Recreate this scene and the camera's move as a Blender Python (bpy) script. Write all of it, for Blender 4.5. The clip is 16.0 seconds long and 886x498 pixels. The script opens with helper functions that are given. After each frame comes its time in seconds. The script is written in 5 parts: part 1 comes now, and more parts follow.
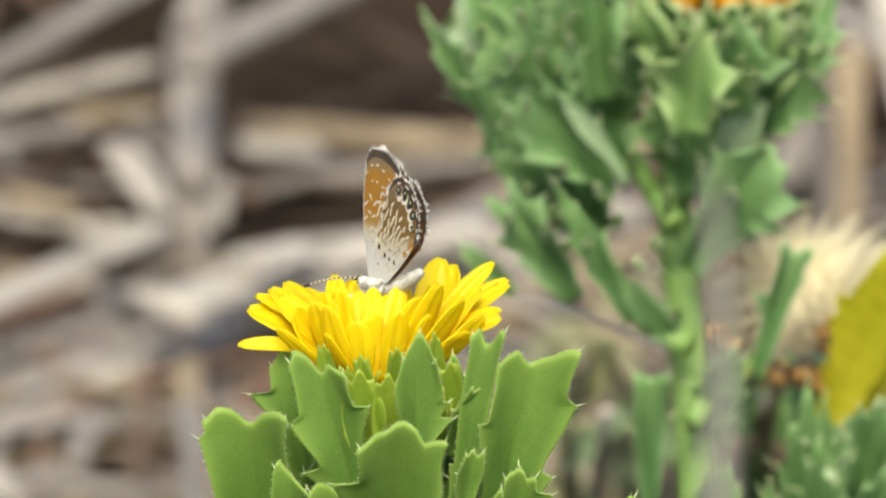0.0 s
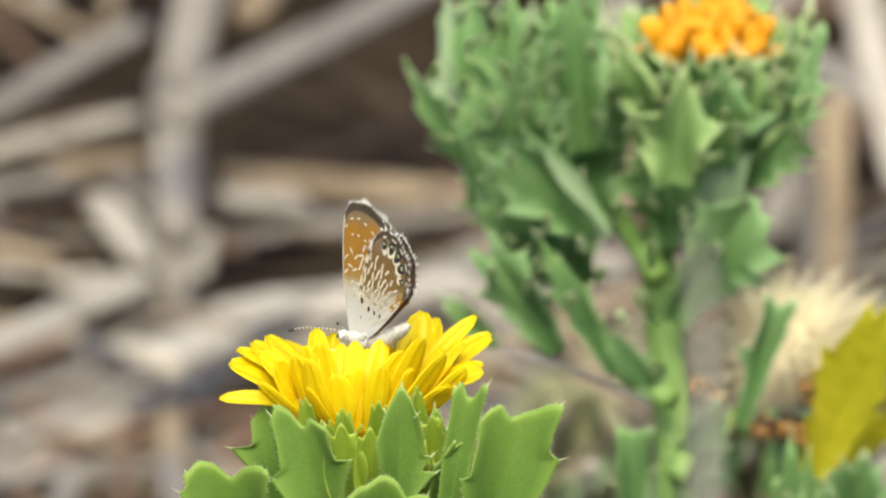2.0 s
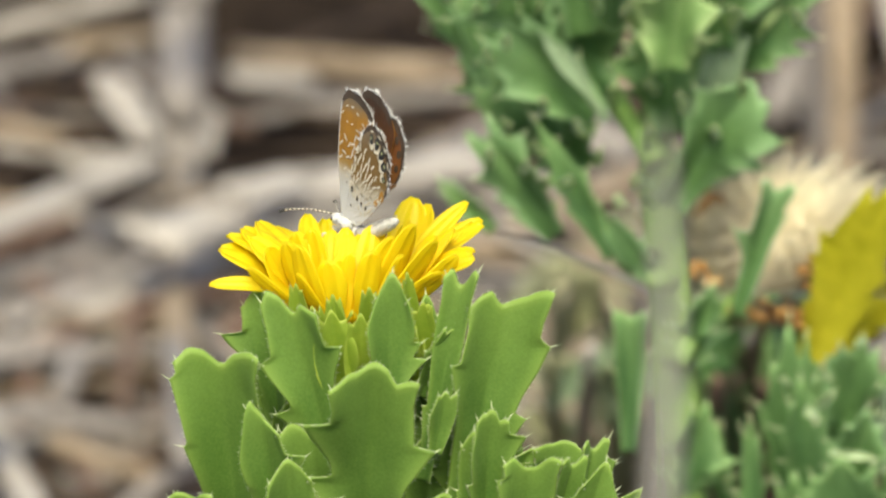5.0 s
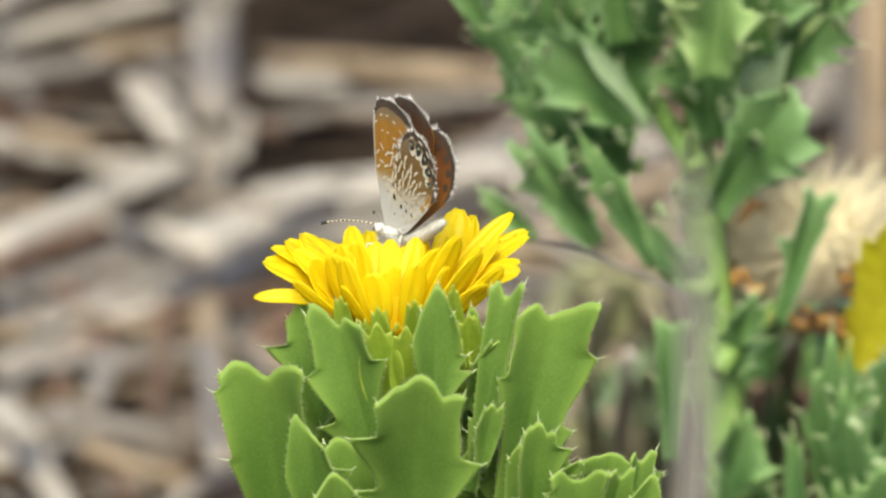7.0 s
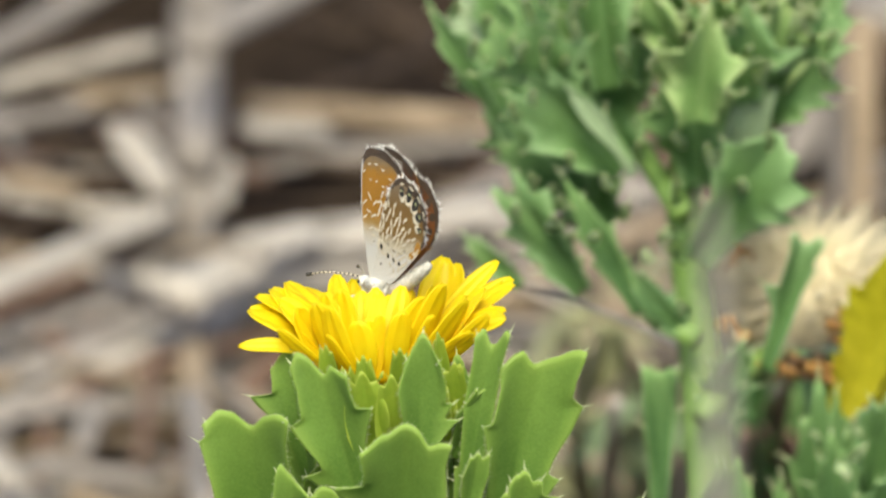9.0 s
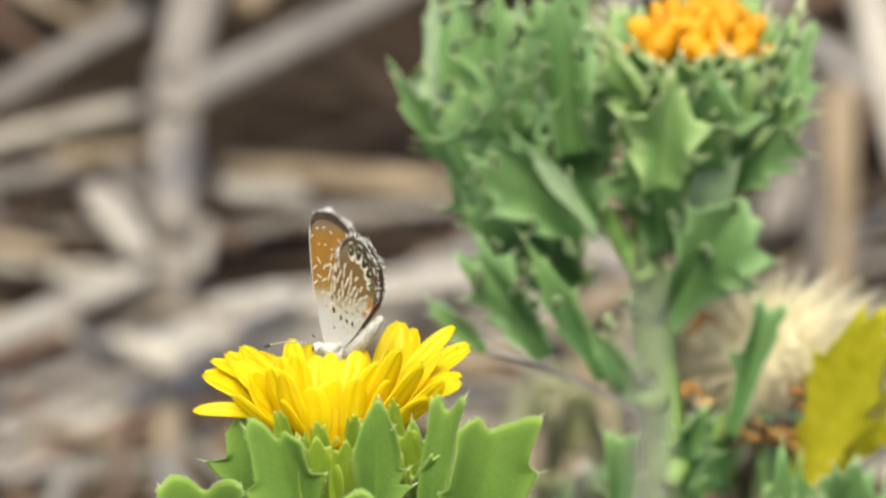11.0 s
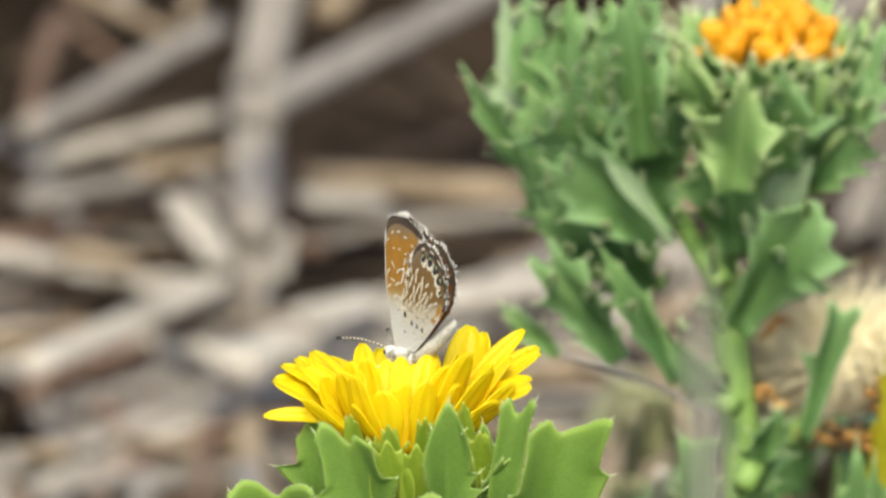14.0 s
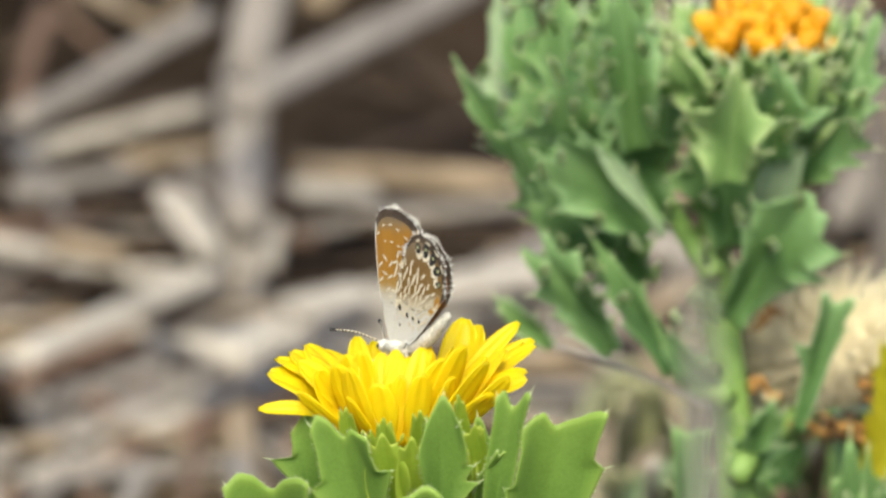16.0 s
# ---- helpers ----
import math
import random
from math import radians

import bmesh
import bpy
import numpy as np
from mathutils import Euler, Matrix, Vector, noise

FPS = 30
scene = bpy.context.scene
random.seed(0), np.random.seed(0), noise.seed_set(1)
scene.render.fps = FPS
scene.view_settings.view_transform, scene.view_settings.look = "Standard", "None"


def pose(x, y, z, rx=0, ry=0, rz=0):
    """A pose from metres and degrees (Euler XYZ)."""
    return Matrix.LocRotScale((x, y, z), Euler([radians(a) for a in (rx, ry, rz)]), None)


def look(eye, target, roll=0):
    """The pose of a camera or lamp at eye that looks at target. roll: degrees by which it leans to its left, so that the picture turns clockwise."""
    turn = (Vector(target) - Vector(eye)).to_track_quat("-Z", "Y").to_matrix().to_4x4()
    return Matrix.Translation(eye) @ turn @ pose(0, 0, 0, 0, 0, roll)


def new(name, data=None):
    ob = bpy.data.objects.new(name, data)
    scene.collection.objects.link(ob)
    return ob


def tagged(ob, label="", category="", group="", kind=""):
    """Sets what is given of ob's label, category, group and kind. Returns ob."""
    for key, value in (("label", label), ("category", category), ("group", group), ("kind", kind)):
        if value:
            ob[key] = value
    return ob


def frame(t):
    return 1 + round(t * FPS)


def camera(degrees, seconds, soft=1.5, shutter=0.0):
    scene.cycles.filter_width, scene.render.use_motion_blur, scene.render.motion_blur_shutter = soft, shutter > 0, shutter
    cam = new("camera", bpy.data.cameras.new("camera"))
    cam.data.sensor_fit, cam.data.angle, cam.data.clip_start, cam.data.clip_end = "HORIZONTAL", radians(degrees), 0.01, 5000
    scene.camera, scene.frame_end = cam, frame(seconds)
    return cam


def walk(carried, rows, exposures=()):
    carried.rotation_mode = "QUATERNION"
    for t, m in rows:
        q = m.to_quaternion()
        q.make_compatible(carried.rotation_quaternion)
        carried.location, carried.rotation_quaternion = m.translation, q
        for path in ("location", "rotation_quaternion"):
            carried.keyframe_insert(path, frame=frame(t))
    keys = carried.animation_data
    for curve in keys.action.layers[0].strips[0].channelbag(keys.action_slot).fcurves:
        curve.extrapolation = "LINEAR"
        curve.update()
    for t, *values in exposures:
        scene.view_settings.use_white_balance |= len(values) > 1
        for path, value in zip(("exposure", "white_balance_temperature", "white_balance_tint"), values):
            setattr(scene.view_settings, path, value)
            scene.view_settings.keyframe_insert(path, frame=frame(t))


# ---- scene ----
# The camera stands about 1.2 m from the flower, looking down at it through a long lens.
REACH = 1.2
TILT = radians(18)
AXIS = Vector((0, math.cos(TILT), -math.sin(TILT)))
RISE = Vector((0, math.sin(TILT), math.cos(TILT)))
EYE = Vector((0, 0, 0.17)) - AXIS * REACH
FOCAL = 784 / (0.029 / REACH)


def aim(x, y, z, pan, tilt, roll):
    """Camera pose from a place and its pan, tilt and roll in degrees."""
    p, q, c, s = radians(pan), radians(tilt), math.cos(radians(roll)), math.sin(radians(roll))
    d = Vector((math.sin(p) * math.cos(q), math.cos(p) * math.cos(q), math.sin(q)))
    r = Vector((math.cos(p), -math.sin(p), 0))
    u = r.cross(d)
    r, u = r * c + u * s, u * c - r * s
    m = Matrix((r, u, -d)).transposed().to_4x4()
    m.translation = (x, y, z)
    return m


cam = camera(2.76876, 16.0, soft=2.3)
cam.data.dof.use_dof = True
cam.data.dof.focus_distance = REACH - 0.008
cam.data.dof.aperture_fstop = 104
EXPO = 0.68
walk(cam, [
    (0.0, aim(0.00000, -1.14127, 0.54082, 0.0000, -18.0000, 0.000)),
    (0.3, aim(0.00022, -1.14086, 0.54022, -0.0415, -17.8943, -0.047)),
    (0.5, aim(0.00036, -1.14058, 0.53982, -0.0150, -17.8646, -0.078)),
    (0.8, aim(0.00058, -1.14000, 0.53974, -0.0359, -17.7923, -0.052)),
    (1.0, aim(0.00073, -1.13962, 0.53968, -0.0138, -17.7611, -0.034)),
    (1.3, aim(0.00052, -1.13885, 0.54019, -0.0112, -17.8273, -0.079)),
    (1.5, aim(0.00038, -1.13833, 0.54053, -0.0150, -17.8012, -0.109)),
    (1.8, aim(0.00031, -1.13783, 0.54023, 0.0552, -17.8127, 0.001)),
    (2.0, aim(0.00027, -1.13749, 0.54003, 0.0445, -17.8525, 0.074)),
    (2.3, aim(0.00052, -1.13699, 0.53969, 0.0131, -17.8768, 0.232)),
    (2.5, aim(0.00069, -1.13666, 0.53946, 0.0355, -17.9292, 0.337)),
    (2.8, aim(0.00096, -1.13614, 0.53918, 0.0065, -17.9983, 0.186)),
    (3.0, aim(0.00114, -1.13580, 0.53900, -0.0448, -17.9805, 0.086)),
    (3.3, aim(0.00083, -1.13504, 0.53949, -0.0219, -17.9536, 0.099)),
    (3.5, aim(0.00063, -1.13453, 0.53982, -0.0434, -17.9462, 0.107)),
    (3.8, aim(0.00049, -1.13398, 0.53965, -0.0763, -17.9023, 0.265)),
    (4.0, aim(0.00040, -1.13361, 0.53953, 0.0110, -17.9046, 0.371)),
    (4.2, aim(-0.00050, -1.13319, 0.53957, 0.1317, -18.1417, 0.266)),
    (4.5, aim(-0.00185, -1.13257, 0.53963, 0.2142, -18.2324, 0.108)),
    (4.6, aim(-0.00075, -1.13237, 0.53961, 0.1248, -18.1516, 0.110)),
    (4.8, aim(0.00144, -1.13198, 0.53958, -0.0864, -18.1612, 0.113)),
    (5.0, aim(0.00364, -1.13159, 0.53955, -0.0962, -18.2749, 0.117)),
    (5.2, aim(0.00321, -1.13086, 0.53993, -0.1823, -18.3598, -0.073)),
    (7.3, aim(0.00023, -1.12468, 0.53938, -0.0676, -18.3208, -0.127)),
    (7.5, aim(-0.00005, -1.12409, 0.53933, -0.0420, -18.3117, -0.132)),
    (7.8, aim(0.00006, -1.12356, 0.53895, -0.0102, -18.1779, -0.104)),
    (8.0, aim(0.00013, -1.12321, 0.53869, -0.0270, -18.0973, -0.085)),
    (8.2, aim(0.00040, -1.12291, 0.53828, 0.0351, -18.1422, -0.430)),
    (10.3, aim(0.00308, -1.11834, 0.53836, -0.0990, -18.2014, 0.116)),
    (10.5, aim(0.00384, -1.11800, 0.53810, -0.0060, -18.1530, 0.112)),
    (10.8, aim(0.00478, -1.11751, 0.53759, -0.1386, -18.0575, -0.009)),
    (11.0, aim(0.00540, -1.11719, 0.53725, -0.1420, -17.9978, -0.090)),
    (11.3, aim(0.00621, -1.11727, 0.53702, -0.2992, -17.9982, -0.182)),
    (11.5, aim(0.00675, -1.11732, 0.53686, -0.3205, -17.9480, -0.244)),
    (11.8, aim(0.00788, -1.11736, 0.53675, -0.5048, -17.8982, -0.186)),
    (12.0, aim(0.00863, -1.11738, 0.53668, -0.4940, -18.0340, -0.148)),
    (12.3, aim(0.00940, -1.11731, 0.53688, -0.3780, -18.1819, -0.321)),
    (12.5, aim(0.00991, -1.11727, 0.53702, -0.3870, -18.2195, -0.436)),
    (12.8, aim(0.00955, -1.11743, 0.53652, -0.5129, -18.1300, -0.513)),
    (13.0, aim(0.00931, -1.11754, 0.53618, -0.6108, -18.0059, -0.565)),
    (13.3, aim(0.00866, -1.11741, 0.53659, -0.5508, -18.0264, -0.582)),
    (13.5, aim(0.00822, -1.11732, 0.53687, -0.5073, -17.9878, -0.593)),
    (13.8, aim(0.00794, -1.11738, 0.53668, -0.4577, -17.9895, -0.586)),
    (14.0, aim(0.00775, -1.11742, 0.53656, -0.4906, -17.9492, -0.582)),
    (14.3, aim(0.00776, -1.11737, 0.53670, -0.5511, -17.9927, -0.569)),
    (14.5, aim(0.00777, -1.11734, 0.53680, -0.5370, -18.0225, -0.561)),
    (14.8, aim(0.00779, -1.11723, 0.53713, -0.4871, -18.2373, -0.645)),
    (15.0, aim(0.00781, -1.11716, 0.53735, -0.5075, -18.2060, -0.701)),
    (15.3, aim(0.00718, -1.11716, 0.53736, -0.4073, -18.1101, -0.660)),
    (15.5, aim(0.00676, -1.11716, 0.53736, -0.3912, -18.0820, -0.633)),
    (15.8, aim(0.00674, -1.11723, 0.53714, -0.3995, -18.0070, -0.676)),
    (16.0, aim(0.00673, -1.11728, 0.53699, -0.4208, -17.9939, -0.704)),
], exposures=[(0.0, EXPO), (16.0, EXPO)])


# ---- light: thin overcast, sun high behind the camera ----
SUN_UP, SUN_TURN = radians(54), radians(182)
world = bpy.data.worlds.new("sky")
scene.world = world
world.use_nodes = True
sky = world.node_tree.nodes.new("ShaderNodeTexSky")
sky.sky_type, sky.sun_disc = "NISHITA", False
sky.sun_elevation, sky.sun_rotation = SUN_UP, SUN_TURN
sky.air_density, sky.dust_density = 1.0, 3.0
back = world.node_tree.nodes["Background"]
back.inputs["Strength"].default_value = 0.15
world.node_tree.links.new(sky.outputs[0], back.inputs[0])
sun = new("sun", bpy.data.lights.new("sun", "SUN"))
sun.data.energy, sun.data.angle, sun.data.color = 3.2, radians(30), (0.985, 0.935, 0.65)
sun.matrix_world = look((math.sin(SUN_TURN) * math.cos(SUN_UP), math.cos(SUN_TURN) * math.cos(SUN_UP), math.sin(SUN_UP)), (0, 0, 0))


# ---- materials ----
def material(name, low, high, rough=0.6, scale=900.0, stretch=(1, 1, 1), through_light=0.0, bump=0.15, grain=4.0, spec=0.4, detail=4.0, patch=0.5, sheen=0.0, margin=None):
    """Two colours mixed by a coarse and a fine noise, with fine relief; through_light: the share of light let through."""
    m = bpy.data.materials.new(name)
    m.use_nodes = True
    nt = m.node_tree
    n, l = nt.nodes, nt.links
    bsdf = n["Principled BSDF"]
    tc, mp = n.new("ShaderNodeTexCoord"), n.new("ShaderNodeMapping")
    mp.inputs["Scale"].default_value = stretch
    info, add = n.new("ShaderNodeObjectInfo"), n.new("ShaderNodeVectorMath")
    add.operation = "ADD"
    l.new(tc.outputs["Object"], mp.inputs[0])
    l.new(mp.outputs[0], add.inputs[0])
    l.new(info.outputs["Random"], add.inputs[1])
    coarse, fine = n.new("ShaderNodeTexNoise"), n.new("ShaderNodeTexNoise")
    coarse.inputs["Scale"].default_value, coarse.inputs["Detail"].default_value = scale * 0.35, 3
    fine.inputs["Scale"].default_value, fine.inputs["Detail"].default_value = scale * grain, detail
    for t in (coarse, fine):
        l.new(add.outputs[0], t.inputs["Vector"])
    mix = n.new("ShaderNodeMath")
    mix.operation = "MULTIPLY_ADD"
    mix.inputs[1].default_value = patch
    half = n.new("ShaderNodeMath")
    half.operation = "MULTIPLY"
    half.inputs[1].default_value = 1 - patch
    l.new(fine.outputs[0], half.inputs[0])
    l.new(coarse.outputs[0], mix.inputs[0])
    l.new(half.outputs[0], mix.inputs[2])
    ramp = n.new("ShaderNodeValToRGB")
    ramp.color_ramp.elements[0].position, ramp.color_ramp.elements[1].position = 0.33, 0.67
    ramp.color_ramp.elements[0].color, ramp.color_ramp.elements[1].color = (*low, 1), (*high, 1)
    l.new(mix.outputs[0], ramp.inputs[0])
    colour = ramp.outputs[0]
    if margin:
        att, power, blend = n.new("ShaderNodeAttribute"), n.new("ShaderNodeMath"), n.new("ShaderNodeMixRGB")
        att.attribute_name = "rim"
        power.operation = "POWER"
        power.inputs[1].default_value = 1.7
        blend.inputs[2].default_value = (*margin, 1)
        l.new(att.outputs["Fac"], power.inputs[0])
        l.new(power.outputs[0], blend.inputs[0])
        l.new(colour, blend.inputs[1])
        colour = blend.outputs[0]
    l.new(colour, bsdf.inputs["Base Color"])
    bsdf.inputs["Roughness"].default_value = rough
    bsdf.inputs["Specular IOR Level"].default_value = spec
    bsdf.inputs["Sheen Weight"].default_value = sheen
    if bump:
        b = n.new("ShaderNodeBump")
        b.inputs["Strength"].default_value, b.inputs["Distance"].default_value = bump, 0.0002
        l.new(fine.outputs[0], b.inputs["Height"])
        l.new(b.outputs[0], bsdf.inputs["Normal"])
    if through_light:
        tr, ms = n.new("ShaderNodeBsdfTranslucent"), n.new("ShaderNodeMixShader")
        l.new(colour, tr.inputs[0])
        ms.inputs[0].default_value = through_light
        l.new(bsdf.outputs[0], ms.inputs[1])
        l.new(tr.outputs[0], ms.inputs[2])
        l.new(ms.outputs[0], n["Material Output"].inputs[0])
    return m


LEAF = material("leaf_green", (0.090, 0.200, 0.027), (0.190, 0.340, 0.060), 0.5, 620, through_light=0.52, bump=0.18, grain=9, patch=0.62, sheen=0.06, margin=(0.37, 0.54, 0.11))
LEAF_FAR = material("leaf_grey_green", (0.073, 0.172, 0.044), (0.148, 0.288, 0.088), 0.55, 300, through_light=0.42, bump=0.2, grain=8, margin=(0.33, 0.52, 0.24))
# bluer green, also darkened for leaves in the shade of others
LEAF_SHADED = material("leaf_blue_green_shaded", (0.050, 0.130, 0.036), (0.104, 0.216, 0.068), 0.55, 300, through_light=0.35, bump=0.2, grain=8, margin=(0.28, 0.46, 0.17))
LEAF_PALE = material("leaf_pale_green", (0.15, 0.31, 0.075), (0.26, 0.44, 0.14), 0.6, 300, through_light=0.25, bump=0.2, grain=8, margin=(0.42, 0.58, 0.30))
LEAF_HEAD = material("bract_pale_green", (0.14, 0.28, 0.075), (0.25, 0.42, 0.14), 0.6, 300, through_light=0.35, bump=0.2, grain=8, margin=(0.48, 0.62, 0.28))
LEAF_TIP = material("leaf_tip_pale", (0.42, 0.56, 0.27), (0.62, 0.72, 0.46), 0.6, 300, through_light=0.4, bump=0)
LEAF_GREY = material("leaf_underside_grey_green", (0.19, 0.28, 0.15), (0.31, 0.41, 0.25), 0.65, 300, through_light=0.25, bump=0.2, grain=8)
OLIVE = material("stem_olive_dry", (0.17, 0.18, 0.085), (0.33, 0.33, 0.19), 0.65, 200, stretch=(1, 1, 0.2), through_light=0.1)
LEAF_YELLOW = material("leaf_yellow", (0.42, 0.40, 0.012), (0.68, 0.62, 0.040), 0.5, 250, through_light=0.35, bump=0.2)
BRACT = material("bract_yellow_green", (0.22, 0.37, 0.028), (0.36, 0.49, 0.045), 0.5, 500, through_light=0.5, bump=0.1, margin=(0.46, 0.56, 0.09))
SPINE = material("spine_pale", (0.50, 0.58, 0.30), (0.70, 0.75, 0.5), 0.4, 900, through_light=0.3, bump=0)
# margin here is the base tone that paints light dimmed by overlapping rays
RAY = material("ray_yellow", (0.88, 0.71, 0.004), (0.93, 0.81, 0.012), 0.45, 500, stretch=(1, 1, 0.4), through_light=0.6, bump=0.1, grain=3, margin=(0.86, 0.58, 0.004))
FLORET = material("floret_orange_yellow", (0.80, 0.42, 0.004), (0.88, 0.58, 0.008), 0.5, 700, through_light=0.2, bump=0.1)
FLORET_OLD = material("floret_orange", (0.60, 0.21, 0.003), (0.76, 0.40, 0.008), 0.55, 300, through_light=0.15, bump=0.2)
STEM = material("stem_green", (0.13, 0.24, 0.05), (0.24, 0.38, 0.10), 0.5, 300, stretch=(1, 1, 0.2), through_light=0.1)
# near-black: the shade between the stalks is put into the soil's colour
SOIL_SHADED = material("soil_shaded", (0.008, 0.006, 0.0045), (0.045, 0.031, 0.022), 1.0, 40, bump=0.9, grain=8, detail=8, spec=0.03)
STRAW_GREY = material("dead_stalk_grey", (0.134, 0.116, 0.103), (0.289, 0.257, 0.234), 0.75, 130, bump=0.5, grain=5)
STRAW_TAN = material("dead_stalk_tan", (0.162, 0.118, 0.076), (0.309, 0.236, 0.160), 0.7, 130, bump=0.5, grain=5)
STRAW_PALE = material("dead_stalk_pale", (0.277, 0.245, 0.211), (0.451, 0.409, 0.366), 0.7, 130, bump=0.4, grain=5)
# dark copy of the straw, for litter lying in shaded gaps
STRAW_SHADED = material("dead_stalk_shaded", (0.024, 0.017, 0.014), (0.085, 0.060, 0.042), 0.85, 130, bump=0.5, grain=5, spec=0.1)
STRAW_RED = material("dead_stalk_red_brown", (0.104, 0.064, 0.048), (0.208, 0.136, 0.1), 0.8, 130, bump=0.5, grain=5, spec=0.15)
PAPPUS = material("pappus_cream", (0.70, 0.61, 0.41), (0.84, 0.77, 0.57), 0.7, 300, through_light=0.25, bump=0)
WITHER = material("withered_orange_brown", (0.27, 0.125, 0.03), (0.52, 0.28, 0.085), 0.7, 300, bump=0.3)
WITHER_DARK = material("withered_brown", (0.07, 0.042, 0.022), (0.20, 0.115, 0.055), 0.8, 300, bump=0.3)
DRY_GRASS = material("dry_grass_grey", (0.29, 0.27, 0.245), (0.36, 0.34, 0.31), 0.6, 60, through_light=0.2, bump=0)
FUR = material("body_scales_white", (0.40, 0.40, 0.39), (0.72, 0.71, 0.68), 0.8, 2500, bump=0.6, grain=3)
BLACK = material("scale_black", (0.008, 0.008, 0.01), (0.03, 0.028, 0.028), 0.5, 2500, bump=0)
WHITE = material("scale_white", (0.46, 0.40, 0.29), (0.70, 0.64, 0.51), 0.7, 2500, bump=0)
ABDOMEN = material("abdomen_scales_grey", (0.27, 0.26, 0.23), (0.60, 0.58, 0.52), 0.8, 1400, bump=0.6, grain=3)
FRINGE = material("fringe_grey_white", (0.50, 0.49, 0.48), (0.84, 0.83, 0.82), 0.7, 2500, bump=0)
EYE_SHINE = material("eyespot_green_gold", (0.25, 0.30, 0.12), (0.5, 0.5, 0.3), 0.25, 2500, bump=0)


def wing_material(name, stops, stain=0.5, through_light=0.2):
    """Colours along the wing from root to margin (its z axis, in mm steps of the stops), broken up by scales."""
    m = material(name, (0.5, 0.5, 0.5), (0.5, 0.5, 0.5), 0.7, 2500, bump=0.35, grain=3, through_light=through_light)
    n, l = m.node_tree.nodes, m.node_tree.links
    tc, sep = n.new("ShaderNodeTexCoord"), n.new("ShaderNodeSeparateXYZ")
    l.new(tc.outputs["Object"], sep.inputs[0])
    noise_node = n.new("ShaderNodeTexNoise")
    noise_node.inputs["Scale"].default_value = 1400
    l.new(tc.outputs["Object"], noise_node.inputs["Vector"])
    scaled = n.new("ShaderNodeMath")
    scaled.operation = "MULTIPLY_ADD"
    scaled.inputs[1].default_value, scaled.inputs[2].default_value = 100.0, -0.04 * stain * 2
    l.new(sep.outputs["Z"], scaled.inputs[0])
    jitter = n.new("ShaderNodeMath")
    jitter.operation = "MULTIPLY_ADD"
    jitter.inputs[1].default_value = 0.08 * stain * 2
    l.new(noise_node.outputs[0], jitter.inputs[0])
    l.new(scaled.outputs[0], jitter.inputs[2])
    ramp = next(x for x in n if x.type == "VALTORGB")
    for link in list(ramp.inputs[0].links):
        l.remove(link)
    l.new(jitter.outputs[0], ramp.inputs[0])
    el = ramp.color_ramp.elements
    el[0].position, el[0].color = stops[0][0], (*stops[0][1], 1)
    el[1].position, el[1].color = stops[-1][0], (*stops[-1][1], 1)
    for p, c in stops[1:-1]:
        e = el.new(p)
        e.color = (*c, 1)
    return m


ORANGE = (0.36, 0.172, 0.020)
COSTA = material("wing_front_edge_grey", (0.34, 0.33, 0.32), (0.62, 0.61, 0.58), 0.7, 2500, bump=0.3)
WING_EDGE = material("wing_rim_dark", (0.030, 0.020, 0.014), (0.085, 0.056, 0.038), 0.7, 2500, bump=0.3)
HIND_ORANGE = material("wing_corner_orange", (0.28, 0.13, 0.018), (0.42, 0.22, 0.035), 0.7, 2500, bump=0.3)
HIND_GREY = material("wing_smudge_grey_brown", (0.26, 0.23, 0.18), (0.42, 0.38, 0.31), 0.7, 2500, bump=0)
FORE_UNDER = wing_material("forewing_underside", [(0.0, (0.66, 0.66, 0.65)), (0.24, (0.58, 0.58, 0.56)), (0.33, (0.52, 0.48, 0.40)), (0.40, (0.38, 0.24, 0.075)), (0.47, ORANGE), (0.72, ORANGE), (0.79, (0.24, 0.16, 0.075)), (0.86, (0.13, 0.105, 0.085))])
HIND_UNDER = wing_material("hindwing_underside", [(0.0, (0.66, 0.66, 0.65)), (0.20, (0.58, 0.57, 0.54)), (0.27, (0.52, 0.47, 0.36)), (0.34, (0.22, 0.130, 0.040)), (0.52, (0.19, 0.110, 0.034)), (0.62, (0.20, 0.135, 0.070)), (0.74, (0.17, 0.14, 0.115))])
WING_UPPER = wing_material("wing_upperside_brown", [(0.0, (0.20, 0.12, 0.07)), (0.25, (0.27, 0.11, 0.024)), (0.46, (0.21, 0.076, 0.019)), (0.64, (0.11, 0.045, 0.018)), (0.90, (0.040, 0.026, 0.020))], stain=1.3)


# ---- building helpers ----
def sight(u, v, d):
    """The point d metres deep along the opening line of sight through (u, v)."""
    return EYE + d * (AXIS + Vector((1, 0, 0)) * ((u - 784) / FOCAL) - RISE * ((v - 441) / FOCAL))


def on_ground(u, v, h=0.0):
    """Where that line of sight comes down to the height h."""
    way = sight(u, v, 1.0) - EYE
    return EYE + way * ((h - EYE.z) / way.z)


def part(name, bm, mats, parent=None, label="", smooth=True):
    """Links a bmesh as one mesh object under a thing or a part."""
    me = bpy.data.meshes.new(name)
    bmesh.ops.recalc_face_normals(bm, faces=bm.faces)
    bm.to_mesh(me)
    bm.free()
    for m in mats if isinstance(mats, (list, tuple)) else (mats,):
        me.materials.append(m)
    if smooth:
        me.polygons.foreach_set("use_smooth", [True] * len(me.polygons))
    ob = new(name, me)
    ob.parent = parent
    if label:
        ob["label"] = label
    return ob


def thing(name, at, label, category, group="", kind=""):
    ob = new(name)
    ob.location = at
    ob.empty_display_size = 0.01
    return tagged(ob, label, category, group, kind)


